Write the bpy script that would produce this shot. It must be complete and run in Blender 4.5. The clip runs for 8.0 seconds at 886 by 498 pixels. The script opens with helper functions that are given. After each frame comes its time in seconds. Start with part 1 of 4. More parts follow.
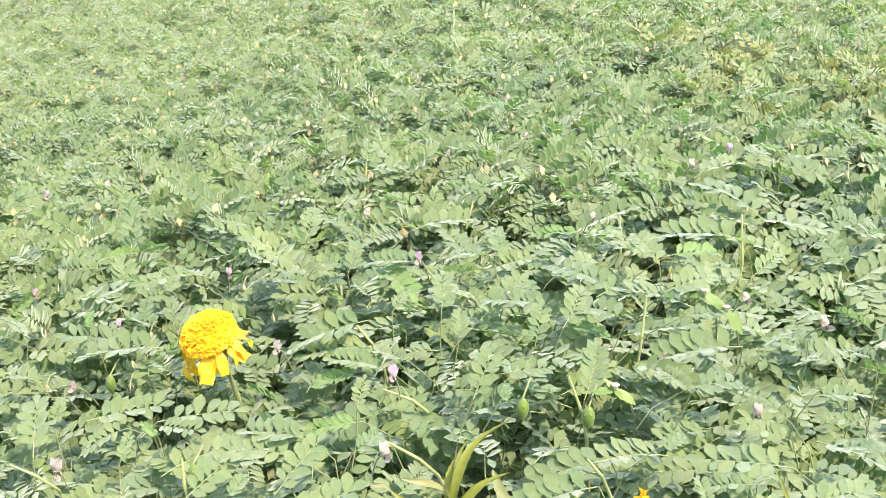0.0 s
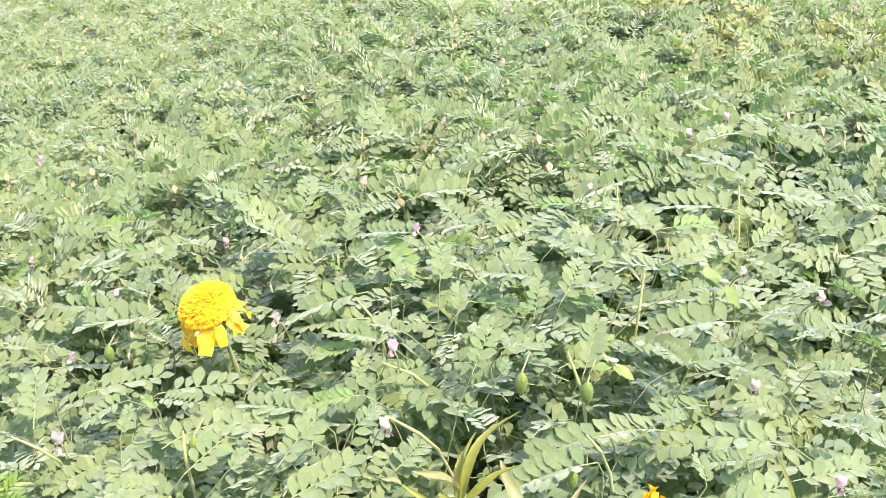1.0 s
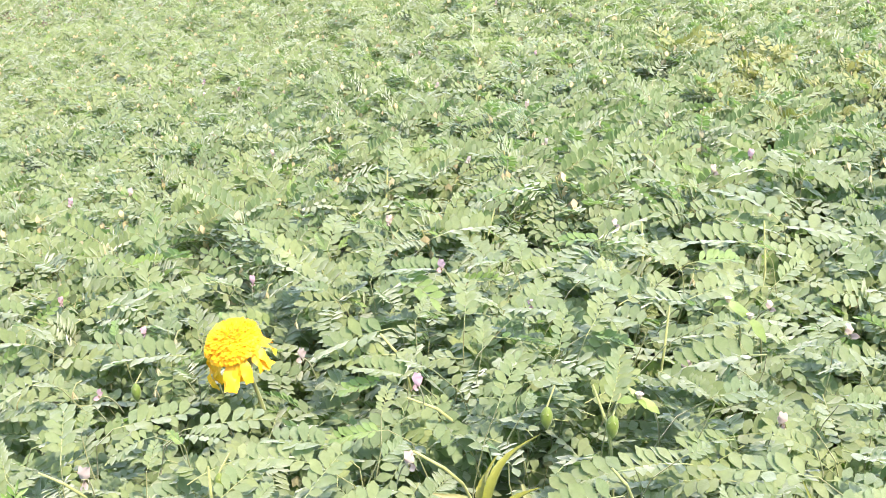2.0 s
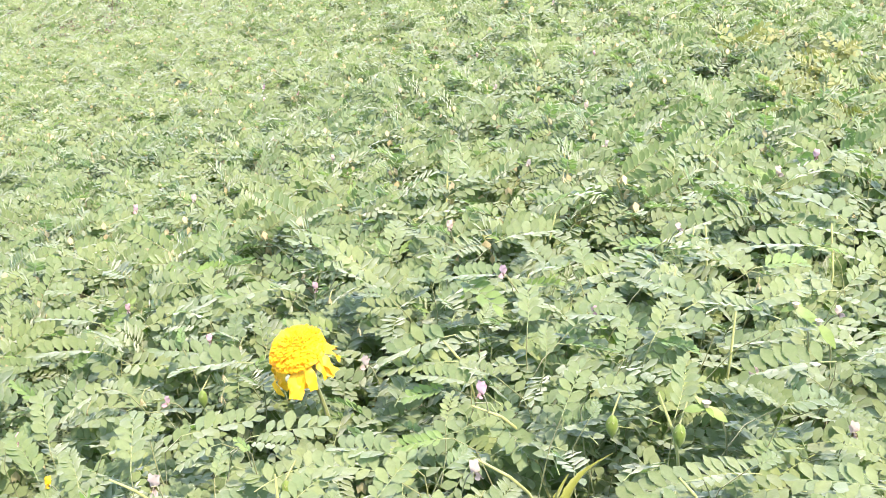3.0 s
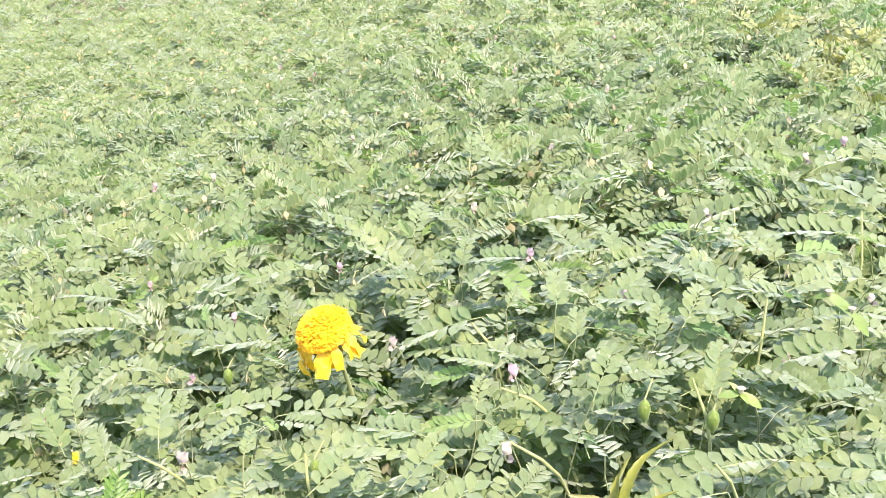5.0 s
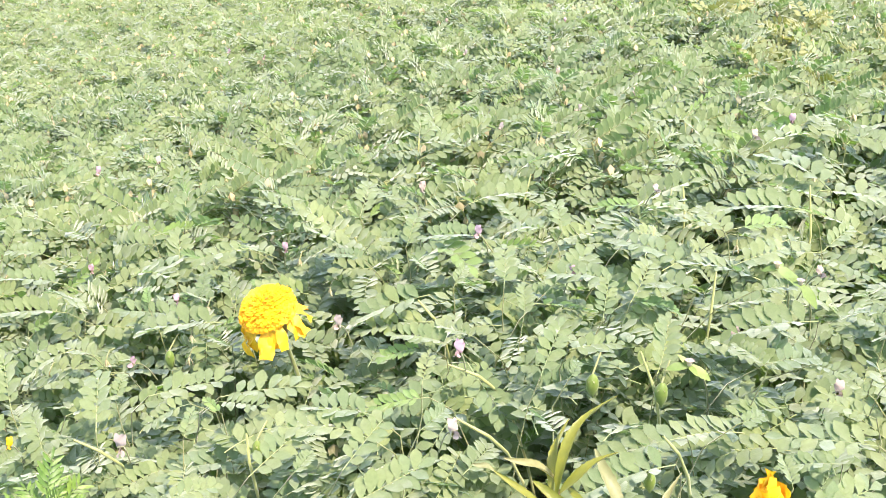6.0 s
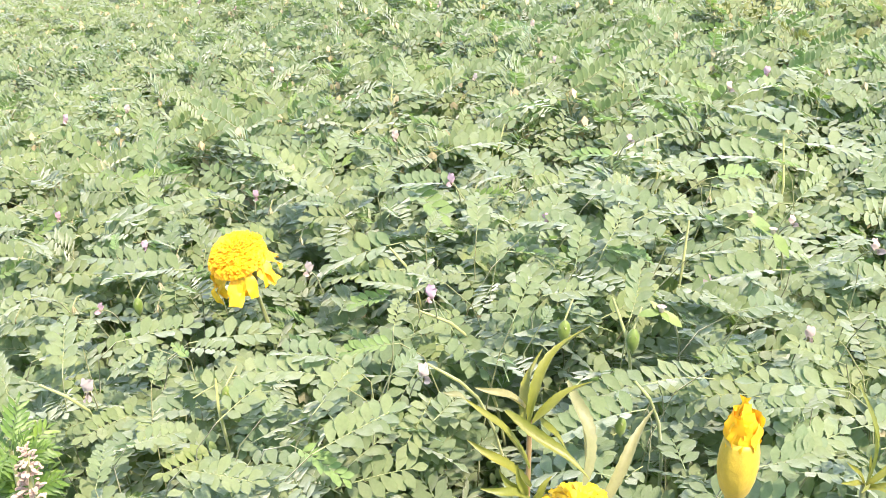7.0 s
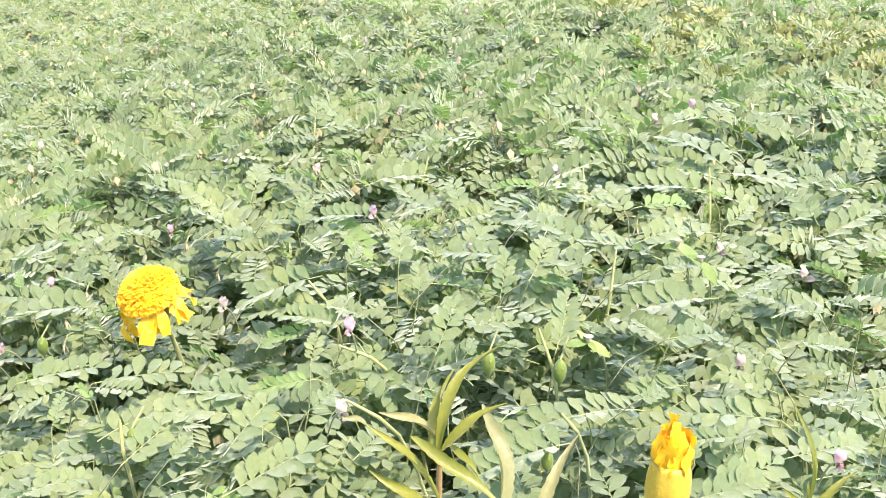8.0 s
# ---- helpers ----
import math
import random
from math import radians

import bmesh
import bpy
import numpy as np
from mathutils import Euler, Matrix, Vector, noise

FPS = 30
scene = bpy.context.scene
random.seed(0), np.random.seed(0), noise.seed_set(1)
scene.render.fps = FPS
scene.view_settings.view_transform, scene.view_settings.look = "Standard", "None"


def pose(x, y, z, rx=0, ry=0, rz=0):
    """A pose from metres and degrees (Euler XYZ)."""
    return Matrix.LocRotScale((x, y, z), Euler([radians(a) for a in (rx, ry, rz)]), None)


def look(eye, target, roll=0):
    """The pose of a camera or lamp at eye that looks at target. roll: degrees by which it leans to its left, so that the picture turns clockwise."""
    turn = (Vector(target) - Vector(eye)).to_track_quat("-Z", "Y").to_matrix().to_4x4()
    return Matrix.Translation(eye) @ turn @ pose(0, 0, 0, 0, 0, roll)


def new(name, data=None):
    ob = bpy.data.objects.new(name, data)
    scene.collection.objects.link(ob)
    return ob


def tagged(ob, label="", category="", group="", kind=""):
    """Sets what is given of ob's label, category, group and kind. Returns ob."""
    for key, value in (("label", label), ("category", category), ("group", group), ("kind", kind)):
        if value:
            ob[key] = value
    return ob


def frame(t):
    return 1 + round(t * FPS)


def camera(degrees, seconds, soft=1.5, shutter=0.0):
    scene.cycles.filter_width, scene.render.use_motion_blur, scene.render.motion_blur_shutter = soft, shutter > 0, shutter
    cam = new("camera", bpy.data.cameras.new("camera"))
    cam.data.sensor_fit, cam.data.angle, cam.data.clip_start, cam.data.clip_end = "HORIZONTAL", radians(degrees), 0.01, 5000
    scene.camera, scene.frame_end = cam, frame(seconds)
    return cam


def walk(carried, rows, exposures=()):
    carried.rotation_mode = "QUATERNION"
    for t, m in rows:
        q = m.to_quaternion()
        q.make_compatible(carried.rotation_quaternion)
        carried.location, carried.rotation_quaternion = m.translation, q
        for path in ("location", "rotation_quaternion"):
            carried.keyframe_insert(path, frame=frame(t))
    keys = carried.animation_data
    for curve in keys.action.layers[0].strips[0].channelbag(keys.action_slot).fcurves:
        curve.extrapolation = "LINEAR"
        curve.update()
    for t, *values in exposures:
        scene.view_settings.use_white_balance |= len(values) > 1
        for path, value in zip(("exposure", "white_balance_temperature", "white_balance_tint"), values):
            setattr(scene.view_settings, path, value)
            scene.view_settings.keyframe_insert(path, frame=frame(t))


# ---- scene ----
cam = camera(43.5, 8.0, soft=0.3)
PATH = [
    (0, look((0.0294, -0.0325, 0.9081), (0.0155, 1.8319, 0.1844), 0.35)),
    (0.5, look((0.0278, -0.0283, 0.9083), (0.0243, 1.8236, 0.1532), 0.22)),
    (1, look((0.0233, -0.0296, 0.9189), (0.0259, 1.8071, 0.1273), 0.68)),
    (1.5, look((0.0343, -0.0306, 0.9139), (0.0279, 1.8303, 0.1810), 0.53)),
    (2, look((0.0257, -0.0343, 0.9135), (-0.0213, 1.8315, 0.1948), -0.20)),
    (2.2, look((0.0249, -0.0313, 0.9204), (-0.0654, 1.8349, 0.2067), -1.35)),
    (3.3, look((0.0192, -0.0324, 0.9180), (-0.1362, 1.8241, 0.1904), -1.75)),
    (3.5, look((0.0170, -0.0323, 0.9158), (-0.1332, 1.8185, 0.1727), -1.85)),
    (4, look((0.0133, -0.0338, 0.9174), (-0.1684, 1.8120, 0.1691), -2.18)),
    (4.2, look((0.0119, -0.0357, 0.9189), (-0.2084, 1.8066, 0.1721), -2.66)),
    (5.3, look((-0.0026, -0.0255, 0.9145), (-0.1319, 1.8260, 0.1694), -0.39)),
    (5.5, look((-0.0058, -0.0212, 0.9118), (-0.1108, 1.8216, 0.1418), -0.34)),
    (6, look((0.0102, -0.0180, 0.8999), (-0.0741, 1.8285, 0.1362), -0.63)),
    (6.5, look((0.0013, -0.0185, 0.8970), (-0.0093, 1.8125, 0.0926), 1.15)),
    (7, look((0.0100, -0.0150, 0.8881), (-0.0232, 1.8039, 0.0570), 0.44)),
    (7.5, look((0.0214, 0.0030, 0.8757), (0.0482, 1.8309, 0.0647), 0.54)),
    (8, look((0.0185, 0.0091, 0.8668), (0.1061, 1.8588, 0.1112), 1.44)),
]
walk(cam, PATH, [(0.0, 2.04, 6550, 18), (1.0, 2.18, 6550, 24), (2.0, 2.18, 6550, 25), (3.5, 2.22, 6550, 25), (8.0, 2.18, 6550, 27)])

# ---- light ----
SUN_EL, SUN_AZ = 60.0, 132.0          # degrees above the horizon; clockwise from +y
SUN_DIR = Vector((math.sin(radians(SUN_AZ)) * math.cos(radians(SUN_EL)),
                  math.cos(radians(SUN_AZ)) * math.cos(radians(SUN_EL)),
                  math.sin(radians(SUN_EL))))
world = bpy.data.worlds.new("sky")
scene.world = world
world.use_nodes = True
wn = world.node_tree.nodes
sky = wn.new("ShaderNodeTexSky")
sky.sky_type = "NISHITA"
sky.sun_disc = False
sky.sun_elevation = radians(SUN_EL)
sky.sun_rotation = radians(SUN_AZ)
sky.air_density, sky.dust_density = 1.0, 1.8
world.node_tree.links.new(sky.outputs["Color"], wn["Background"].inputs["Color"])
wn["Background"].inputs["Strength"].default_value = 0.15
sun_data = bpy.data.lights.new("sun", "SUN")
sun_data.energy, sun_data.angle, sun_data.color = 2.4, radians(1.5), (1.0, 0.90, 0.74)
sun = new("sun", sun_data)
sun.matrix_world = look(SUN_DIR * 20, (0, 0, 0))


# ---- materials ----
def shader(name):
    m = bpy.data.materials.new(name)
    m.use_nodes = True
    nt = m.node_tree
    return m, nt, nt.nodes["Principled BSDF"]


def node(nt, kind, **values):
    n = nt.nodes.new(kind)
    for key, value in values.items():
        n.inputs[key.replace("_", " ")].default_value = value
    return n


def ramp(nt, src, *stops):
    r = nt.nodes.new("ShaderNodeValToRGB")
    e = r.color_ramp.elements
    while len(e) < len(stops):
        e.new(0.5)
    for el, (pos, col) in zip(e, stops):
        el.position, el.color = pos, (*col, 1)
    nt.links.new(src, r.inputs["Fac"])
    return r.outputs["Color"]


def blend(nt, mode, fac, a, b):
    n = nt.nodes.new("ShaderNodeMix")
    n.data_type, n.blend_type = "RGBA", mode
    if isinstance(fac, float):
        n.inputs[0].default_value = fac
    else:
        nt.links.new(fac, n.inputs[0])
    for k, v in ((6, a), (7, b)):
        if isinstance(v, tuple):
            n.inputs[k].default_value = (*v, 1)
        else:
            nt.links.new(v, n.inputs[k])
    return n.outputs[2]


def noise_at(nt, scale, detail=3.0, rough=0.55):
    g = nt.nodes.new("ShaderNodeNewGeometry")
    n = node(nt, "ShaderNodeTexNoise", Scale=scale, Detail=detail, Roughness=rough)
    nt.links.new(g.outputs["Position"], n.inputs["Vector"])
    return n.outputs["Fac"]


def bumped(nt, b, fac, strength, distance):
    n = node(nt, "ShaderNodeBump", Strength=strength, Distance=distance)
    nt.links.new(fac, n.inputs["Height"])
    nt.links.new(n.outputs["Normal"], b.inputs["Normal"])


def leafy(name, low, mid, high, through_col, rough=0.55, trans=0.3, sheen=0.6, clump=5.0, gloss=0.45):
    """Thin green tissue: three tints spread leaflet by leaflet and clump by clump, light passing through it."""
    m, nt, b = shader(name)
    g = nt.nodes.new("ShaderNodeNewGeometry")
    per = ramp(nt, g.outputs["Random Per Island"], (0.0, low), (0.5, mid), (1.0, high))
    wide = ramp(nt, noise_at(nt, clump, 2.0), (0.3, low), (0.5, mid), (0.72, high))
    col = blend(nt, "MIX", 0.5, per, wide)
    fine = ramp(nt, noise_at(nt, 420.0, 2.0), (0.3, (0.90, 0.91, 0.88)), (0.7, (1.06, 1.06, 1.05)))
    col = blend(nt, "MULTIPLY", 1.0, col, fine)
    info = nt.nodes.new("ShaderNodeObjectInfo")
    ob = ramp(nt, info.outputs["Random"], (0.0, (0.82, 0.90, 0.94)), (1.0, (1.10, 1.05, 0.96)))
    col = blend(nt, "MULTIPLY", 1.0, col, ob)
    nt.links.new(col, b.inputs["Base Color"])
    b.inputs["Roughness"].default_value = rough
    b.inputs["Specular IOR Level"].default_value = gloss
    b.inputs["Sheen Weight"].default_value = sheen
    b.inputs["Sheen Roughness"].default_value = 0.55
    b.inputs["Sheen Tint"].default_value = (0.95, 1.0, 0.80, 1)
    bumped(nt, b, noise_at(nt, 900.0, 2.0), 0.25, 0.0006)
    t = nt.nodes.new("ShaderNodeBsdfTranslucent")
    nt.links.new(blend(nt, "MULTIPLY", 1.0, col, through_col), t.inputs["Color"])
    mx = nt.nodes.new("ShaderNodeMixShader")
    mx.inputs[0].default_value = trans
    out = nt.nodes["Material Output"]
    nt.links.new(b.outputs[0], mx.inputs[1])
    nt.links.new(t.outputs[0], mx.inputs[2])
    nt.links.new(mx.outputs[0], out.inputs["Surface"])
    return m


LEAF = leafy("chickpea_leaf", (0.094, 0.138, 0.050), (0.146, 0.195, 0.081), (0.202, 0.248, 0.116), (1.0, 1.55, 0.30), 0.66, 0.40, 1.0, gloss=0.20)
YOUNG = leafy("young_leaf", (0.115, 0.195, 0.050), (0.145, 0.232, 0.065), (0.19, 0.27, 0.088), (1.0, 1.35, 0.5), 0.55, 0.35, 0.4, gloss=0.25)
RACHIS = leafy("leaf_stalk", (0.22, 0.27, 0.11), (0.27, 0.32, 0.14), (0.33, 0.37, 0.18), (1.0, 1.0, 0.5), 0.7, 0.1, 0.0, gloss=0.2)
STEM = leafy("green_stem", (0.13, 0.155, 0.04), (0.19, 0.215, 0.06), (0.27, 0.28, 0.085), (1.0, 1.0, 0.5), 0.6, 0.1, 0.4)
SHOOT = leafy("pale_shoot", (0.19, 0.22, 0.06), (0.25, 0.28, 0.08), (0.32, 0.34, 0.11), (1.0, 1.0, 0.5), 0.55, 0.1, 0.4)
WEED = leafy("weed_leaf", (0.115, 0.14, 0.014), (0.175, 0.195, 0.020), (0.265, 0.27, 0.042), (1.2, 1.2, 0.4), 0.42, 0.35, 0.15)
WEED_BACK = leafy("weed_leaf_bronze", (0.17, 0.16, 0.065), (0.20, 0.205, 0.078), (0.235, 0.255, 0.09), (1.2, 1.1, 0.5), 0.5, 0.3, 0.2)
REDSTEM = leafy("reddish_stem", (0.20, 0.10, 0.04), (0.26, 0.16, 0.05), (0.30, 0.23, 0.07), (1.0, 1.0, 0.5), 0.5, 0.1, 0.2, 60.0)
BROAD = leafy("oval_weed_leaf", (0.13, 0.20, 0.04), (0.17, 0.245, 0.055), (0.22, 0.29, 0.075), (1.1, 1.3, 0.4), 0.45, 0.35, 0.1)
FERN = leafy("marigold_foliage", (0.05, 0.11, 0.013), (0.095, 0.18, 0.022), (0.16, 0.25, 0.035), (1.1, 1.4, 0.4), 0.45, 0.35, 0.1)
POD = leafy("green_pod", (0.095, 0.155, 0.020), (0.13, 0.20, 0.026), (0.17, 0.235, 0.036), (1.0, 1.3, 0.4), 0.5, 0.2, 0.2)
PINK = leafy("pink_petal", (0.45, 0.24, 0.27), (0.53, 0.35, 0.36), (0.57, 0.45, 0.43), (1.1, 0.9, 1.0), 0.6, 0.35, 0.2, 40.0)
PALE = leafy("pale_petal", (0.36, 0.26, 0.22), (0.43, 0.34, 0.28), (0.49, 0.42, 0.34), (1.0, 1.0, 0.9), 0.6, 0.3, 0.2, 40.0)
GOLD = leafy("marigold_petal", (0.80, 0.50, 0.004), (0.84, 0.55, 0.005), (0.88, 0.60, 0.008), (1.1, 1.0, 0.3), 0.55, 0.4, 0.1, 60.0)
AMBER = leafy("marigold_ray_petal", (0.76, 0.42, 0.006), (0.82, 0.50, 0.007), (0.88, 0.58, 0.010), (1.1, 0.9, 0.3), 0.5, 0.3, 0.1, 60.0)
BUDSKIN = leafy("bud_husk", (0.45, 0.30, 0.018), (0.52, 0.365, 0.026), (0.60, 0.44, 0.05), (1.1, 1.0, 0.4), 0.45, 0.15, 0.1, 60.0)
WILT = leafy("withered_petal", (0.36, 0.32, 0.15), (0.46, 0.40, 0.22), (0.55, 0.49, 0.30), (1.0, 1.0, 0.7), 0.7, 0.25, 0.2, 60.0)
YELLOWISH = leafy("yellowing_leaf", (0.115, 0.155, 0.032), (0.148, 0.180, 0.036), (0.19, 0.205, 0.040), (1.2, 1.3, 0.4))
OLDLEAF = leafy("lower_leaf", (0.125, 0.175, 0.055), (0.16, 0.212, 0.068), (0.20, 0.244, 0.078), (1.0, 1.5, 0.4), trans=0.42)
SEEDHEAD = leafy("dry_seed_head", (0.28, 0.20, 0.13), (0.38, 0.28, 0.20), (0.50, 0.38, 0.30), (1.0, 0.9, 0.8), 0.8, 0.15, 0.3, 60.0)

SOIL, _nt, _b = shader("field_soil")
_c = ramp(_nt, noise_at(_nt, 6.0, 6.0), (0.3, (0.085, 0.060, 0.040)), (0.55, (0.15, 0.110, 0.075)), (0.75, (0.22, 0.17, 0.12)))
_nt.links.new(blend(_nt, "MULTIPLY", 1.0, _c, ramp(_nt, noise_at(_nt, 120.0, 4.0), (0.3, (0.6, 0.6, 0.6)), (0.7, (1.2, 1.2, 1.2)))), _b.inputs["Base Color"])
_b.inputs["Roughness"].default_value = 0.95
bumped(_nt, _b, noise_at(_nt, 60.0, 6.0, 0.7), 0.8, 0.02)


# ---- mesh helpers ----
def link_mesh(name, verts, quads, mats, parent=None, label="", index=None, smooth=True):
    """One mesh object from arrays of corners and four-cornered faces."""
    ob = new(name, mesh_of(name, verts, quads, mats, index, smooth))
    if parent is not None:
        ob.parent = parent
    return tagged(ob, label)


def mesh_of(name, verts, quads, mats, index=None, smooth=True):
    me = bpy.data.meshes.new(name)
    verts, quads = np.asarray(verts, np.float32), np.asarray(quads, np.int32)
    me.vertices.add(len(verts))
    me.vertices.foreach_set("co", verts.ravel())
    me.loops.add(quads.size)
    me.loops.foreach_set("vertex_index", quads.ravel())
    me.polygons.add(len(quads))
    me.polygons.foreach_set("loop_start", np.arange(0, quads.size, 4, dtype=np.int32))
    for m in mats:
        me.materials.append(m)
    if index is not None:
        me.polygons.foreach_set("material_index", np.asarray(index, np.int32))
    me.polygons.foreach_set("use_smooth", np.full(len(quads), smooth, bool))
    me.update(calc_edges=True)
    return me


class Build:
    """Gathers corners and faces of many pieces."""

    def __init__(self):
        self.v, self.q, self.i, self.n = [], [], [], 0

    def add(self, v, q, slot=0):
        v, q = np.asarray(v, float), np.asarray(q, int)
        self.v.append(v), self.q.append(q + self.n), self.i.append(np.full(len(q), slot))
        self.n += len(v)

    def arrays(self):
        return np.concatenate(self.v), np.concatenate(self.q), np.concatenate(self.i)


def tube(path, radii, sides=5):
    """A round rod along a path, its ends drawn to a point."""
    path = np.asarray(path, float)
    d = np.gradient(path, axis=0)
    d /= np.linalg.norm(d, axis=1)[:, None] + 1e-9
    ref = np.where(np.abs(d[:, 2:3]) > 0.9, [[1.0, 0, 0]], [[0, 0, 1.0]])
    a = np.cross(d, ref)
    a /= np.linalg.norm(a, axis=1)[:, None] + 1e-9
    b = np.cross(d, a)
    ang = np.arange(sides) / sides * 2 * np.pi
    r = np.broadcast_to(np.asarray(radii, float), (len(path),))
    v = path[:, None] + r[:, None, None] * (np.cos(ang)[None, :, None] * a[:, None] + np.sin(ang)[None, :, None] * b[:, None])
    n = len(path)
    k, j = np.meshgrid(np.arange(n - 1), np.arange(sides), indexing="ij")
    q = np.stack([k * sides + j, k * sides + (j + 1) % sides, (k + 1) * sides + (j + 1) % sides, (k + 1) * sides + j], -1).reshape(-1, 4)
    return v.reshape(-1, 3), q


def blade(length, width, profile, fold=0.2, curl=0.0, teeth=0.0, stations=7, wave=0.0, phase=0.0):
    """A leaf blade along +x, its face up: profile gives the half width along it, folded up along its midrib."""
    s = np.linspace(0, 1, stations)
    w = np.array([profile(t) for t in s]) * width / 2
    if teeth:
        w[1:-1] *= 1 + teeth * np.where(np.arange(1, stations - 1) % 2, -1, 1) * (s[1:-1] > 0.35)
    ang = curl * s
    if abs(curl) > 1e-4:
        x, z = length * np.sin(ang) / curl, -length * (1 - np.cos(ang)) / curl
    else:
        x, z = length * s, 0 * s
    ripple = wave * np.sin(s * 9 + phase) * w
    lead = 0.25 * w                                    # edges swept forward a little
    mid = np.stack([x, 0 * s, z], -1)
    left = np.stack([x + lead * 0.6, w * math.cos(fold), z + w * math.sin(fold) + ripple], -1)
    right = np.stack([x + lead * 0.6, -w * math.cos(fold), z + w * math.sin(fold) - ripple], -1)
    v = np.stack([left, mid, right], 1).reshape(-1, 3)
    k = np.arange(stations - 1)[:, None] * 3
    q = np.concatenate([k + [0, 1, 4, 3], k + [1, 2, 5, 4]])
    return v, q


def obovate(t):
    """Half width along a leaflet: an oval, widest just past the middle, with a narrow base and a pointed end."""
    return max(0.10, math.sin(math.pi * (0.03 + 0.95 * t ** 1.12)) ** (0.8 + 0.35 * t)) if t < 0.99 else 0.04


def lance(t):
    return max(0.06, math.sin(math.pi * (0.05 + 0.93 * t ** 0.8)) ** 0.8)


def turn_to(x_axis, up):
    """A rotation matrix whose x runs along x_axis and whose z is near up."""
    x = np.asarray(x_axis, float) / np.linalg.norm(x_axis)
    y = np.cross(up, x)
    y /= np.linalg.norm(y) + 1e-9
    return np.stack([x, y, np.cross(x, y)], 1)


def matrix(rot, at, scale=1.0):
    m = Matrix.Identity(4)
    for r in range(3):
        for c in range(3):
            m[r][c] = float(rot[r][c]) * scale
        m[r][3] = float(at[r])
    return m


# ---- chickpea leaves ----
def split_leaf(v, q, i):
    """The rachis of a leaf and each of its leaflets, as arrays of their own."""
    pieces = []
    owner = np.arange(len(v))
    for row in q:
        low = owner[row].min()
        owner[row] = low
    for row in q[::-1]:
        owner[row] = owner[row].min()
    for row in q:
        owner[row] = owner[row].min()
    for root in np.unique(owner[q[:, 0]]):
        pick = owner[q[:, 0]] == root
        used, inverse = np.unique(q[pick], return_inverse=True)
        pieces.append((v[used], inverse.reshape(-1, 4), i[pick][0]))
    return [p for p in pieces if p[2] == 1], [p for p in pieces if p[2] != 1]


def pinnate(rng, level, pairs=6, droop=0.5, lift=0.35, closed=0.0, fine=False):
    """A chickpea leaf of length 1 along +x: a rachis with two rows of toothed leaflets and one at the tip.
    level 2: near, toothed and folded; 1: plain folded; 0: far, four corners each."""
    out = Build()
    n = pairs * 2 + 1
    bend = lambda u: np.array([math.sin(droop * u) / droop, 0.0, -(1 - math.cos(droop * u)) / droop])
    side_bend = rng.uniform(-0.12, 0.12)
    for k in range(n):
        u = 0.16 + 0.80 * (k / (n - 1)) if n > 1 else 1
        side = 0 if k == n - 1 else (1 if k % 2 else -1)
        at = bend(u) + [0, side_bend * u * u, 0]
        tilt = droop * u
        fwd = np.array([math.cos(tilt), 2 * side_bend * u, -math.sin(tilt)])
        up = np.array([math.sin(tilt), 0, math.cos(tilt)])
        open_ang = radians(rng.uniform(52, 74)) * (1 - 0.45 * closed)
        rise = lift + rng.uniform(-0.16, 0.16) * (1 if level == 2 else 2.4)
        if side:
            sv = np.cross(up, fwd) * side
            d = fwd * math.cos(open_ang) + math.sin(open_ang) * (sv * math.cos(rise) + up * math.sin(rise))
            nrm = up * math.cos(rise) - sv * math.sin(rise) - fwd * 0.15
        else:
            d, nrm = fwd, up
        size = (0.212 + 0.062 * math.sin(math.pi * u)) * rng.uniform(0.9, 1.1) * (1 - 0.1 * closed)
        width = size * rng.uniform(0.50, 0.60) * (1 - 0.3 * closed)
        width *= 1.0 if level == 2 else 0.84
        rot = turn_to(d, nrm)
        if level == 2:
            v, q = blade(size, width, obovate, rng.uniform(0.08, 0.32), rng.uniform(-0.2, 0.5), 0.11 if fine else 0.07, 21 if fine else 10, 0.10, rng.uniform(0, 6))
        elif level == 1:
            f = 0.12 * width
            v = np.array([[0, 0, 0], [size * .34, width * .46, f], [size * .76, width * .44, 1.2 * f], [size, 0, 0],
                          [size * .76, -width * .44, 1.2 * f], [size * .34, -width * .46, f]])
            q = np.array([[0, 3, 2, 1], [0, 5, 4, 3]])
        else:
            v = np.array([[0, 0, 0], [size * .64, width * .52, 0], [size * 1.03, 0, 0], [size * .64, -width * .52, 0]])
            q = np.array([[0, 3, 2, 1]])
        out.add(v @ rot.T + at, q)
    if level:
        us = np.linspace(0, 0.98, 7 if level == 2 else 3)
        v, q = tube([bend(u) + [0, side_bend * u * u, -0.004] for u in us], np.linspace(0.009, 0.005, len(us)) * (1 if level == 2 else 1.5), 4 if level == 2 else 3)
        out.add(v, q, 1)
    return out.arrays()


LEAF_KINDS = 10
DROOPS = (0.2, 0.35, 0.5, 0.65, 0.8, 1.0, 1.2, 0.3, 0.55, 0.9)
LIFTS = (0.2, 0.35, 0.55, 0.3, 0.08)
STEEP = (0.3, 0.5, 0.15, 0.6, 0.1)     # the fold of leaves farther off, seen edge on
SHAPES = {}
for level in (2, 1, 0):
    r0 = random.Random(11)
    SHAPES[level] = [pinnate(r0, level, (6, 7, 6)[k % 3], DROOPS[k] * (1 if level == 2 else 1.2), (LIFTS if level == 2 else STEEP)[k % 5]) for k in range(LEAF_KINDS)]
    SHAPES[level] += [pinnate(r0, level, 6, 0.5, 0.8, 0.8) for _ in range(3)]       # young, half folded
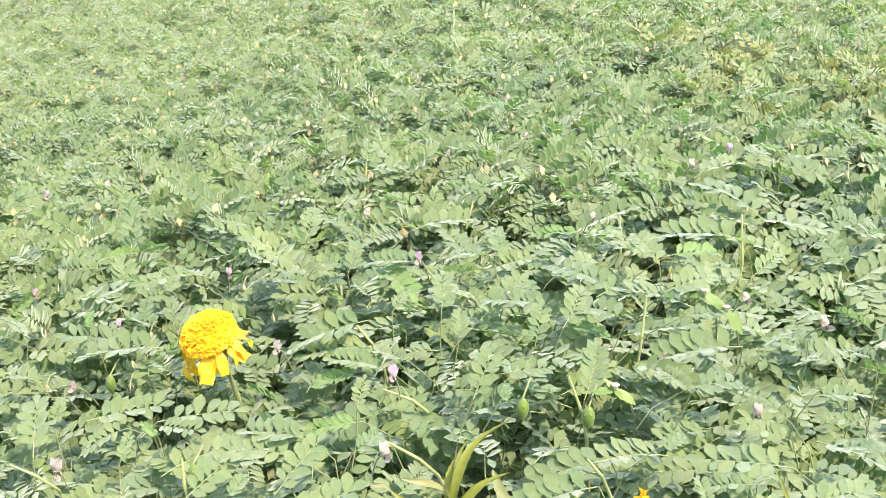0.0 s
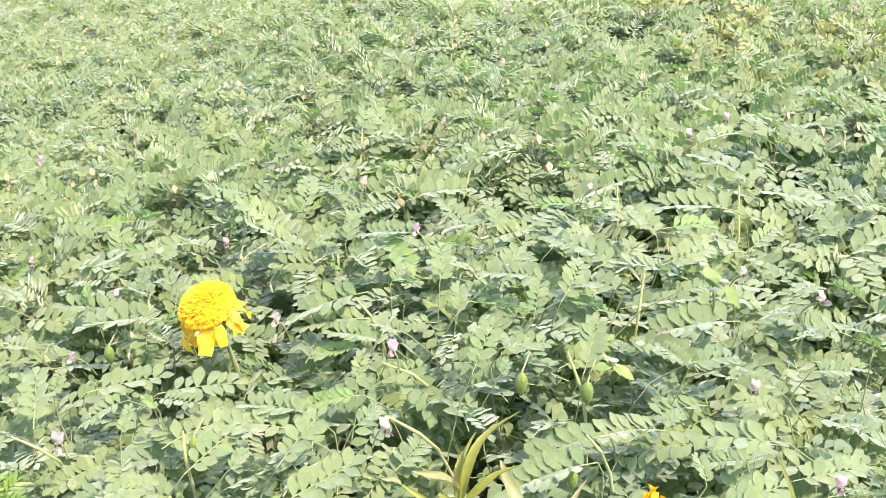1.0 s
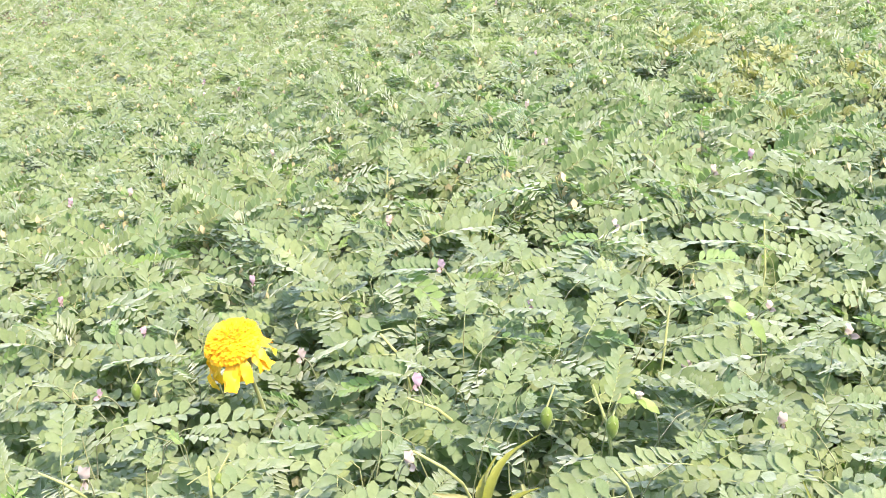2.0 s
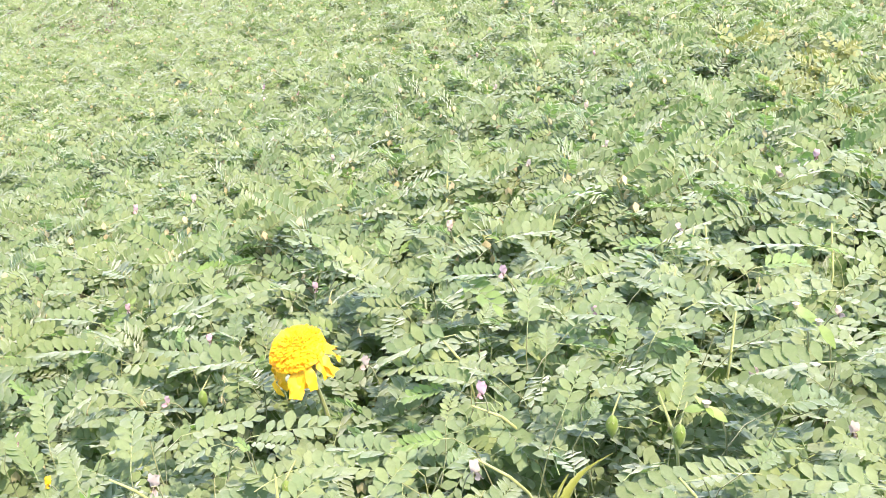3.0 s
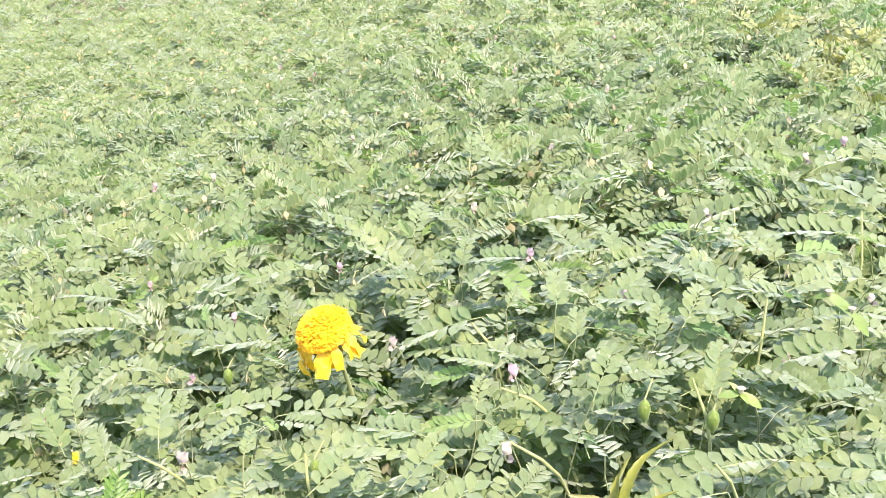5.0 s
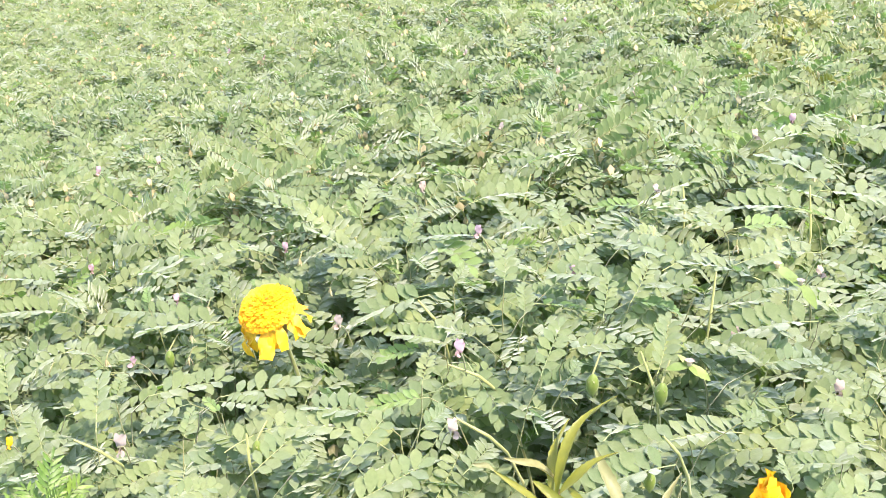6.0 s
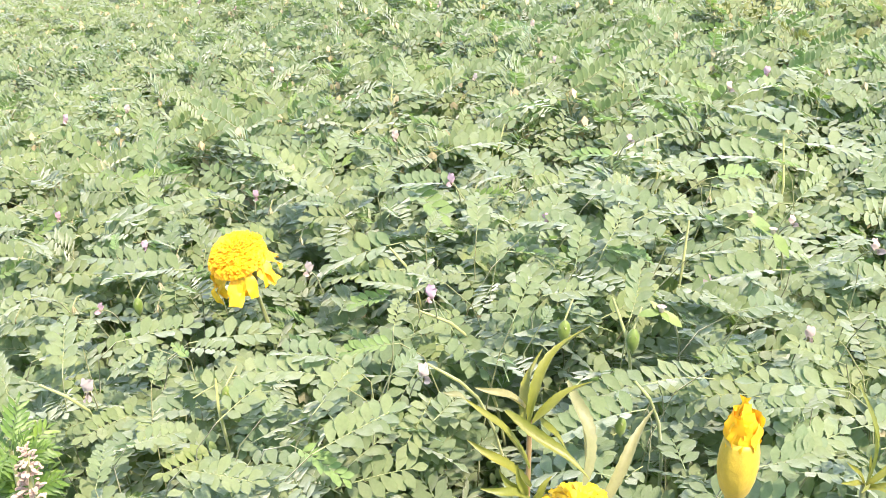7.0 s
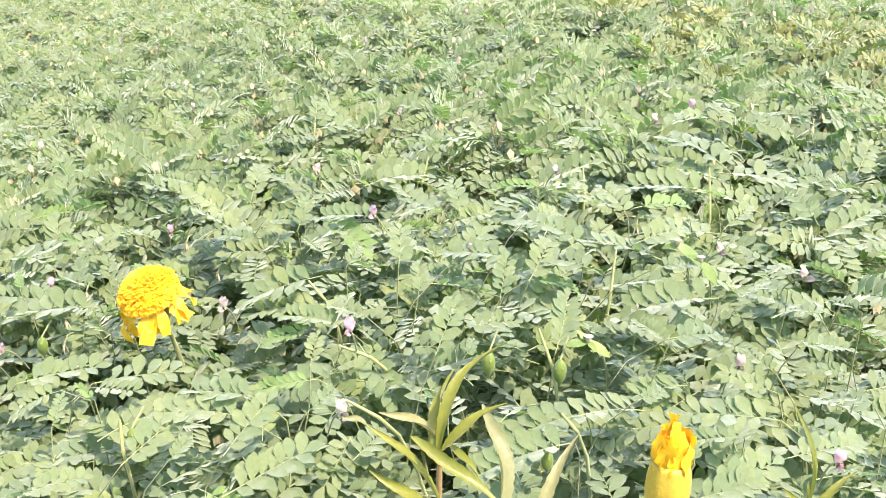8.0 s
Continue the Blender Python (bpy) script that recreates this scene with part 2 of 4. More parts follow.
LEAF_MESH = [mesh_of("leaf", v, q, [LEAF if k < LEAF_KINDS else YOUNG, RACHIS], i) for k, (v, q, i) in enumerate(SHAPES[2])]
LOW_MESH = [mesh_of("leaf", v, q, [LEAF if k < LEAF_KINDS else YOUNG, RACHIS], i) for k, (v, q, i) in enumerate(SHAPES[1])]
FINE_MESH, APART = [], []
r0 = random.Random(11)
for k in range(LEAF_KINDS + 3):
    v, q, i = pinnate(r0, 2, (6, 7, 6)[k % 3], DROOPS[k], LIFTS[k % 5], 0, True) if k < LEAF_KINDS else pinnate(r0, 2, 7, 0.5, 0.5, 0.5, True)
    FINE_MESH.append(mesh_of("leaf", v, q, [LEAF if k < LEAF_KINDS else YOUNG, RACHIS], i))
    rachis, blades = split_leaf(v, q, i)
    APART.append((mesh_of("leaf", *rachis[0][:2], [RACHIS]), [mesh_of("leaflet", *b[:2], [LEAF if k < LEAF_KINDS else YOUNG]) for b in blades]))
OLD_MESH = [mesh_of("leaf", v, q, [OLDLEAF, RACHIS], i) for k, (v, q, i) in enumerate(SHAPES[2][:LEAF_KINDS])]


# ---- the lie of the land ----
def ground_z(x, y):
    """The field falls away gently to one side, and behind the near rows."""
    drop = min(max((y - 1.0) / 0.9, 0.0), 1.0)
    s = 0.04 * math.tanh(x / 0.16) if x > 0 else 0.6 * math.tanh(0.22 * x / 0.6)
    return 0.043 + s - 0.085 * (drop * drop * (3 - 2 * drop)) + 0.008 * math.sin(3.1 * x + 1.3) * math.sin(2.3 * y)


def canopy(x, y):
    return ground_z(x, y) + HEIGHT + 0.012


HEIGHT = 0.455
MARIGOLD = (-0.175, 0.838, 0.476)
MARIGOLD_HEAD = (-0.1805, 0.838, 0.4885)
LEAF_SPRAYS = []      # plants whose leaves stand out: base, tip, how far the leaf faces the open side, young or not
LEAF_SPRAYS.append([
    (-0.289, 0.699, 0.450, -0.298, 0.745, 0.490, 0.90, 0),
    (-0.289, 0.747, 0.450, -0.286, 0.769, 0.469, 0.80, 0),
    (-0.260, 0.743, 0.457, -0.197, 0.763, 0.468, 0.35, 0),
    (-0.219, 0.715, 0.467, -0.260, 0.704, 0.461, 0.50, 0),
    (-0.210, 0.661, 0.469, -0.205, 0.682, 0.486, 0.80, 0),
    (-0.188, 0.690, 0.473, -0.205, 0.701, 0.484, 0.60, 1),
])
LEAF_SPRAYS.append([
    (-0.196, 0.719, 0.471, -0.130, 0.736, 0.479, 0.30, 0),
    (-0.075, 0.627, 0.497, -0.139, 0.638, 0.512, 0.35, 0),
    (-0.078, 0.541, 0.497, -0.023, 0.569, 0.518, 0.40, 0),
    (-0.094, 0.557, 0.492, -0.052, 0.542, 0.481, 0.50, 1),
    (-0.149, 0.599, 0.480, -0.112, 0.633, 0.506, 0.50, 0),
    (-0.206, 0.584, 0.469, -0.166, 0.599, 0.480, 0.40, 0),
])
LEAF_SPRAYS.append([
    (-0.040, 0.838, 0.504, -0.112, 0.824, 0.494, 0.55, 0),
    (-0.038, 0.741, 0.505, -0.079, 0.732, 0.501, 0.50, 1),
    (-0.032, 0.660, 0.507, -0.077, 0.654, 0.506, 0.50, 1),
    (-0.018, 0.736, 0.509, -0.067, 0.746, 0.523, 0.40, 0),
    (-0.006, 0.703, 0.512, 0.027, 0.663, 0.477, 0.70, 0),
    (-0.084, 0.586, 0.495, -0.056, 0.622, 0.522, 0.60, 0),
    (-0.070, 0.959, 0.496, -0.059, 0.991, 0.523, 0.80, 0),
])
LEAF_SPRAYS.append([
    (0.046, 0.660, 0.525, 0.063, 0.697, 0.554, 0.90, 0),
    (0.121, 0.634, 0.540, 0.140, 0.672, 0.571, 0.80, 0),
    (0.129, 0.561, 0.539, 0.069, 0.552, 0.537, 0.30, 0),
    (0.118, 0.530, 0.540, 0.054, 0.518, 0.536, 0.30, 0),
    (0.094, 0.725, 0.536, 0.101, 0.756, 0.562, 0.80, 0),
    (0.022, 0.820, 0.519, 0.027, 0.858, 0.552, 0.90, 0),
    (0.166, 0.468, 0.545, 0.212, 0.474, 0.553, 0.50, 0),
])
LEAF_SPRAYS.append([
    (0.243, 0.699, 0.550, 0.165, 0.694, 0.552, 0.35, 0),
    (0.117, 0.750, 0.539, 0.144, 0.786, 0.569, 0.70, 0),
    (0.118, 0.754, 0.539, 0.162, 0.755, 0.536, 0.30, 1),
    (0.167, 0.804, 0.545, 0.120, 0.834, 0.576, 0.40, 0),
    (0.155, 0.957, 0.541, 0.104, 0.959, 0.548, 0.30, 1),
    (0.262, 1.133, 0.540, 0.209, 1.148, 0.559, 0.30, 0),
])
LEAF_SPRAYS.append([
    (0.295, 0.920, 0.551, 0.202, 0.929, 0.568, 0.30, 0),
    (0.260, 0.852, 0.551, 0.215, 0.837, 0.542, 0.40, 0),
    (0.329, 0.979, 0.550, 0.268, 1.046, 0.607, 0.20, 0),
    (0.320, 0.983, 0.548, 0.404, 0.979, 0.545, 0.20, 0),
    (0.241, 0.565, 0.551, 0.209, 0.577, 0.560, 0.40, 0),
])
LEAF_SPRAYS.append([
    (-0.227, 0.861, 0.464, -0.338, 0.858, 0.471, 0.30, 0),
    (-0.227, 0.900, 0.465, -0.236, 0.929, 0.491, 0.80, 0),
    (-0.130, 1.098, 0.476, -0.117, 1.141, 0.514, 0.80, 0),
    (-0.196, 1.189, 0.457, -0.244, 1.202, 0.474, 0.40, 0),
    (-0.318, 0.803, 0.445, -0.337, 0.785, 0.432, 0.40, 0),
    (-0.367, 0.864, 0.434, -0.421, 0.847, 0.425, 0.40, 0),
])
LEAF_SPRAYS.append([
    (0.233, 0.535, 0.551, 0.173, 0.545, 0.555, 0.30, 0),
    (0.225, 0.500, 0.549, 0.273, 0.508, 0.557, 0.30, 0),
    (0.174, 0.472, 0.546, 0.226, 0.486, 0.561, 0.60, 0),
    (0.205, 0.803, 0.548, 0.259, 0.823, 0.566, 0.40, 0),
    (0.280, 0.824, 0.552, 0.312, 0.849, 0.572, 0.50, 0),
])
LEAF_SPRAYS.append([
    (-0.214, 0.543, 0.466, -0.212, 0.572, 0.488, 0.80, 0),
    (-0.160, 0.546, 0.480, -0.107, 0.542, 0.477, 0.40, 0),
    (-0.326, 0.734, 0.443, -0.278, 0.753, 0.459, 0.40, 0),
    (-0.432, 0.780, 0.420, -0.394, 0.807, 0.438, 0.50, 0),
])
LEAF_SPRAYS.append([
    (0.054, 0.791, 0.527, 0.097, 0.829, 0.556, 0.50, 0),
    (0.085, 0.926, 0.532, 0.054, 0.941, 0.549, 0.50, 0),
    (-0.272, 1.422, 0.429, -0.206, 1.386, 0.391, 0.40, 0),
    (-0.012, 1.062, 0.504, 0.060, 1.092, 0.524, 0.30, 0),
    (-0.108, 0.949, 0.488, -0.142, 0.960, 0.502, 0.40, 0),
])
LEAF_SPRAYS.append([
    (-0.360, 0.664, 0.437, -0.344, 0.697, 0.435, 0.60, 0),
    (-0.326, 0.684, 0.445, -0.344, 0.719, 0.466, 0.80, 0),
    (-0.116, 0.580, 0.495, -0.102, 0.605, 0.499, 0.70, 0),
    (-0.067, 0.636, 0.506, -0.125, 0.651, 0.514, 0.35, 0),
    (-0.037, 0.667, 0.513, -0.033, 0.695, 0.528, 0.80, 0),
    (-0.035, 0.604, 0.514, -0.014, 0.633, 0.521, 0.70, 0),
])
LEAF_SPRAYS.append([
    (0.064, 0.636, 0.537, 0.074, 0.652, 0.545, 0.80, 0),
    (0.066, 0.675, 0.538, 0.108, 0.682, 0.546, 0.40, 0),
    (0.157, 0.555, 0.552, 0.181, 0.568, 0.554, 0.60, 0),
    (0.173, 0.488, 0.553, 0.174, 0.512, 0.563, 0.90, 0),
    (0.189, 0.618, 0.555, 0.174, 0.649, 0.564, 0.60, 0),
    (0.190, 0.626, 0.555, 0.237, 0.644, 0.557, 0.40, 0),
])
LEAF_SPRAYS.append([
    (0.205, 0.510, 0.555, 0.171, 0.519, 0.553, 0.40, 0),
    (0.218, 0.623, 0.556, 0.243, 0.607, 0.557, 0.40, 0),
    (-0.409, 0.959, 0.425, -0.476, 0.936, 0.447, 0.40, 0),
    (-0.382, 0.759, 0.431, -0.401, 0.799, 0.472, 0.90, 0),
    (-0.315, 0.927, 0.447, -0.323, 0.952, 0.464, 0.90, 1),
    (-0.193, 0.702, 0.477, -0.156, 0.685, 0.486, 0.40, 0),
])
LEAF_SPRAYS.append([
    (-0.055, 0.964, 0.508, 0.003, 0.893, 0.522, 0.30, 1),
    (-0.020, 0.824, 0.517, -0.008, 0.850, 0.532, 0.80, 0),
    (0.003, 0.928, 0.521, -0.056, 0.939, 0.527, 0.35, 0),
    (0.036, 0.739, 0.531, 0.041, 0.771, 0.550, 0.80, 0),
    (0.062, 0.912, 0.536, 0.021, 0.942, 0.534, 0.40, 0),
    (0.074, 0.899, 0.538, 0.071, 0.936, 0.565, 0.80, 0),
])
LEAF_SPRAYS.append([
    (0.109, 0.774, 0.546, 0.055, 0.798, 0.553, 0.40, 0),
    (0.163, 0.739, 0.552, 0.123, 0.783, 0.559, 0.50, 0),
    (0.207, 0.844, 0.555, 0.192, 0.887, 0.581, 0.70, 0),
    (0.215, 0.862, 0.556, 0.272, 0.878, 0.565, 0.40, 1),
    (-0.514, 1.179, 0.392, -0.570, 1.188, 0.413, 0.40, 0),
    (-0.445, 1.047, 0.416, -0.507, 1.029, 0.442, 0.40, 0),
])
LEAF_SPRAYS.append([
    (-0.441, 1.222, 0.405, -0.362, 1.181, 0.427, 0.50, 1),
    (-0.241, 1.035, 0.464, -0.300, 1.016, 0.461, 0.40, 0),
    (-0.164, 1.053, 0.481, -0.086, 0.967, 0.501, 0.40, 0),
    (-0.140, 0.987, 0.488, -0.180, 1.000, 0.471, 0.40, 0),
    (-0.576, 1.344, 0.361, -0.655, 1.313, 0.384, 0.40, 0),
    (-0.541, 1.317, 0.372, -0.412, 1.135, 0.419, 0.50, 0),
])
LEAF_SPRAYS.append([
    (-0.450, 1.294, 0.394, -0.383, 1.316, 0.400, 0.40, 0),
    (-0.326, 1.356, 0.413, -0.388, 1.337, 0.412, 0.40, 0),
])
LEAF_SPRAYS.append([
    (0.326, 1.265, 0.545, 0.411, 1.226, 0.507, -1.50, 0),
    (0.296, 1.839, 0.475, 0.358, 1.821, 0.449, -1.50, 0),
    (0.423, 1.703, 0.485, 0.364, 1.716, 0.492, -1.50, 0),
    (0.369, 1.373, 0.528, 0.410, 1.357, 0.513, -1.50, 0),
    (0.452, 1.506, 0.509, 0.493, 1.486, 0.485, -1.50, 0),
    (0.529, 1.796, 0.482, 0.595, 1.767, 0.451, -1.50, 0),
])
LEAF_SPRAYS.append([
    (0.217, 1.613, 0.488, 0.267, 1.598, 0.463, -1.50, 0),
    (0.110, 1.632, 0.475, 0.155, 1.626, 0.466, -1.50, 0),
    (0.031, 1.985, 0.443, 0.092, 1.979, 0.430, -1.50, 0),
    (0.184, 1.053, 0.566, 0.225, 1.040, 0.552, -1.50, 0),
    (0.120, 1.250, 0.535, 0.169, 1.241, 0.524, -1.50, 0),
    (0.217, 1.069, 0.567, 0.257, 1.056, 0.552, -1.50, 0),
])
LEAF_SPRAYS.append([
    (0.288, 0.693, 0.558, 0.264, 0.724, 0.555, 0.40, 0),
    (0.297, 0.658, 0.558, 0.275, 0.687, 0.555, 0.40, 0),
    (0.326, 0.658, 0.559, 0.310, 0.688, 0.561, 0.50, 0),
    (0.267, 0.610, 0.558, 0.303, 0.620, 0.559, 0.40, 0),
    (0.289, 0.577, 0.558, 0.262, 0.587, 0.557, 0.40, 0),
    (0.243, 0.578, 0.557, 0.231, 0.603, 0.562, 0.70, 0),
    (0.286, 0.541, 0.558, 0.269, 0.567, 0.555, 0.50, 0),
])
LEAF_SPRAYS.append([
    (-0.001, 0.726, 0.521, -0.033, 0.750, 0.526, 0.50, 0),
    (-0.260, 0.916, 0.460, -0.262, 0.946, 0.479, 0.80, 0),
    (0.207, 0.738, 0.556, 0.245, 0.753, 0.556, 0.40, 0),
    (0.128, 0.859, 0.548, 0.165, 0.881, 0.553, 0.50, 0),
    (-0.103, 0.980, 0.497, -0.059, 0.986, 0.503, 0.40, 0),
])
BLOSSOMS = [(-0.0107, 0.658, 0.5427, 0.0115), (-0.3009, 0.828, 0.4388, 0.01), (-0.254, 0.655, 0.464, -0.015),
            (0.1913, 0.7285, 0.5201, -0.012), (0.0779, 0.7924, 0.5417, 0.012), (-0.0008, 0.9268, 0.5231, 0.011),
            (-0.0119, 0.5946, 0.5184, -0.012), (0.3541, 1.2241, 0.5455, 0.012), (-0.596, 1.592, 0.357, 0.013),
            (-0.114, 0.794, 0.495, -0.012), (-0.2815, 0.9112, 0.4603, 0.01), (0.225, 0.588, 0.555, -0.01),
            (0.307, 0.712, 0.559, -0.011), (0.261, 0.763, 0.557, -0.01), (-0.415, 0.772, 0.430, 0.012),
            (-0.064, 1.128, 0.495, -0.012), (0.245, 0.481, 0.557, 0.01), (-0.494, 1.573, 0.380, -0.013),
            (-0.196, 1.011, 0.472, 0.01), (-0.604, 2.537, 0.308, 0.012), (-0.660, 2.777, 0.285, 0.012),
            (-0.287, 1.659, 0.420, -0.011)]
PODS = [(0.080, 0.645, 0.527, 0.0166), (0.122, 0.618, 0.536, 0.0166), (-0.156, 0.659, 0.463, 0.0152),
        (-0.272, 0.842, 0.437, 0.0171), (0.1511, 0.6445, 0.4713, 0.0142), (0.1037, 0.5300, 0.5278, 0.0130)]
CLEAR = [(np.array(p[:3]), 0.020 if p[3] < 0 or p[3] > 0.0115 else 0.016) for p in BLOSSOMS + PODS]
CLEAR += [(np.array(MARIGOLD) + d, 0.045) for d in ((0, 0, 0), (0, -0.04, 0.0), (0.02, -0.04, -0.03))]
CLEAR += [(np.array((-0.155, 0.825, 0.447)), 0.022), (np.array((-0.145, 0.81, 0.43)), 0.02)]
for spray in LEAF_SPRAYS:
    for row in spray:
        CLEAR += [(np.array(row[:3]) * (1 - f) + np.array(row[3:6]) * f, 0.012) for f in (0.3, 0.65, 1.0)]
CLEAR += [(np.array(p), 0.018) for p in ((0.127, 0.626, 0.553), (0.149, 0.612, 0.555), (0.228, 0.759, 0.561), (0.246, 0.715, 0.563))]
CLEAR_AT, CLEAR_R = np.array([c for c, _ in CLEAR]), np.array([d for _, d in CLEAR])


def crowded(p):
    """Whether a leaf here would lie over a bloom or a leaf that stands open."""
    for off in ((0, 0, 0), (0, 0.03, -0.014)):
        if (np.linalg.norm(CLEAR_AT - (p + off), axis=1) < CLEAR_R).any():
            return True
    return False


def plant_plan(r, height, reach, leaves_per=12, branches=4, lowest=0.44, even=0.0):
    """Stems and leaf places of one bushy plant, about its base: stems are paths; leaves are (at, rotation, size, kind)."""
    stems, leaves = [], []
    turn = r.uniform(0, 6.28)
    sun_up = np.array(SUN_DIR)
    for b in range(branches):
        a = turn + 6.283 * b / branches + r.uniform(-0.5, 0.5)
        h, rr = height * r.uniform(0.82 + even, 1.04), reach * r.uniform(0.5, 1.1)
        kink = r.uniform(-0.5, 0.5)
        s = np.linspace(0, 1, 9)
        path = np.stack([np.cos(a + kink * s) * rr * s ** 1.2, np.sin(a + kink * s) * rr * s ** 1.2, h * (s ** 0.85) - 0.01], -1)
        stems.append(path)
        n = leaves_per
        for k in range(n):
            u = lowest + (1 - lowest) * (k / (n - 1)) ** 0.62
            i = min(7, int(u * 8))
            f = u * 8 - i
            at = path[i] * (1 - f) + path[i + 1] * f
            az = a + 2.4 * k + r.uniform(-0.5, 0.5)
            el = r.uniform(0.0, 0.6) + (0.3 if k == n - 1 else 0)
            across = r.random() < (0.66 if even else 0.40)
            if across:                        # arching sideways with the wind, its face to the open side
                az, el = (0.0 if r.random() < 0.68 else 3.14) + r.gauss(-0.1, 0.7), r.uniform(-0.1, 0.85)
            d = np.array([math.cos(az) * math.cos(el), math.sin(az) * math.cos(el), math.sin(el)])
            up = np.array([r.gauss(0, 0.4), r.gauss(0, 0.4), 0.8]) * (1 - 4.5 * even) + (0.4 + 6.4 * even) * sun_up
            if across:
                up = np.array([r.gauss(0.15, 0.35), r.gauss(-0.55, 0.35), 0.72])
            up -= d * (up @ d)
            kind = LEAF_KINDS + r.randrange(3) if (k >= n - 1 and r.random() < 0.45) else r.randrange(LEAF_KINDS)
            size = r.uniform(0.048, 0.070) * (0.72 if kind >= LEAF_KINDS else 1.0)
            leaves.append((at, turn_to(d, up), size, kind))
    return stems, leaves


def stem_part(path, parent, base=0.0010, tip=0.0004):
    v, q = tube(path, np.linspace(base, tip, len(path)), 5)
    return link_mesh("stem", v, q, [STEM], parent)


def join_leaves(leaves, level, grow=1.0, stems=()):
    """Foliage, and stems if given, of one plant as joined arrays."""
    out = Build()
    for at, rot, size, kind in leaves:
        v, q, i = SHAPES[level][kind]
        out.add(v * size * grow @ rot.T + at, q)
        out.i[-1] = np.where(i == 1, 1, 2 if kind >= LEAF_KINDS else 0)
    tufts = random.Random(len(leaves))
    for at, rot, size, kind in leaves[2::7]:
        for _ in range(3):
            d = np.array([tufts.uniform(-.5, .5), tufts.uniform(-.5, .5), -1.0])
            v = np.array([[0, 0, 0], [0.006, 0.0034, 0.001], [0.013, 0, 0], [0.006, -0.0034, 0.001]])
            out.add(v @ turn_to(d, (0.2, -1, 0.3)).T + at + [0, -0.012, 0.012], [[0, 3, 2, 1]], 3)
    for path in stems:
        path = path if level else path[::4]
        v, q = tube(path, np.linspace(0.0020, 0.0009, len(path)), 4 if level else 3)
        out.add(v, q, 1)
    return out.arrays()


LOWER_FOLIAGE = []                        # leaves deep in a near plant, in the shade of the open ones
for k in range(6):
    stems, leaves = plant_plan(random.Random(60 + k), HEIGHT * 0.88, 0.12, 13, 4, 0.62)
    v, q, i = join_leaves(leaves, 1, 0.92)
    LOWER_FOLIAGE.append(mesh_of("foliage", v, q, [LEAF, RACHIS, YOUNG, WILT], i))


def near_plant(x, y, r, height, reach):
    """A chickpea plant with every stem and leaf a part of its own."""
    top = new("chickpea_plant")
    top.location = (x, y, ground_z(x, y))
    stems, leaves = plant_plan(r, height, reach, 13, 4, 0.56)
    for path in stems:
        stem_part(path, top)
    low = new("foliage", LOWER_FOLIAGE[r.randrange(len(LOWER_FOLIAGE))])
    low.parent = top
    low.matrix_basis = pose(0, 0, 0, 0, 0, r.uniform(-50, 50)) @ Matrix.Diagonal((1, 1, height / HEIGHT, 1))
    base = np.array(top.location)
    for at, rot, size, kind in leaves:
        if at[2] > 0.80 * HEIGHT and (crowded(base + at + rot[:, 0] * size * 0.5) or crowded(base + at + rot[:, 0] * size)):
            continue
        kinds = OLD_MESH if kind < LEAF_KINDS and r.random() < 0.12 else LOW_MESH      # lower leaves have begun to yellow
        ob = new("leaf", kinds[kind] if at[2] < 0.85 * height else LEAF_MESH[kind])
        ob.parent = top
        ob.matrix_basis = matrix(rot, at, size)
    return tagged(top, "bushy chickpea plant with grey-green toothed leaflets", "chickpea plant", "chickpea plants of the field")


def scatter(r, x0, x1, y0, y1, step, keep):
    """Places on a jittered grid."""
    y = y0
    while y < y1:
        x = x0
        while x < x1:
            px, py = x + r.uniform(-.34, .34) * step, y + r.uniform(-.34, .34) * step
            if keep(px, py):
                yield px, py
            x += step
        y += step


# ---- ground ----
def ground_sheet():
    """One sheet of soil: fine near the camera, coarse out to the horizon."""
    line = np.concatenate([-np.geomspace(900, 3, 16), np.linspace(-2.6, 2.6, 70), np.geomspace(3, 900, 16)])
    n = len(line)
    v = np.array([[x, y, ground_z(x, y) + 0.008 * noise.noise((x * 7, y * 7, 0))] for y in line for x in line])
    k, j = np.meshgrid(np.arange(n - 1), np.arange(n - 1), indexing="ij")
    q = np.stack([k * n + j, k * n + j + 1, (k + 1) * n + j + 1, (k + 1) * n + j], -1).reshape(-1, 4)
    return tagged(link_mesh("ground", v, q, [SOIL]), "dry brown field soil under the crop", "ground", kind="structure")


ground_sheet()


# ---- the crop ----
def half_width(y):
    return 0.17 + 0.46 * max(y, 0)


NEAR_END, MID_END, FAR_END = 1.25, 2.5, 9.0


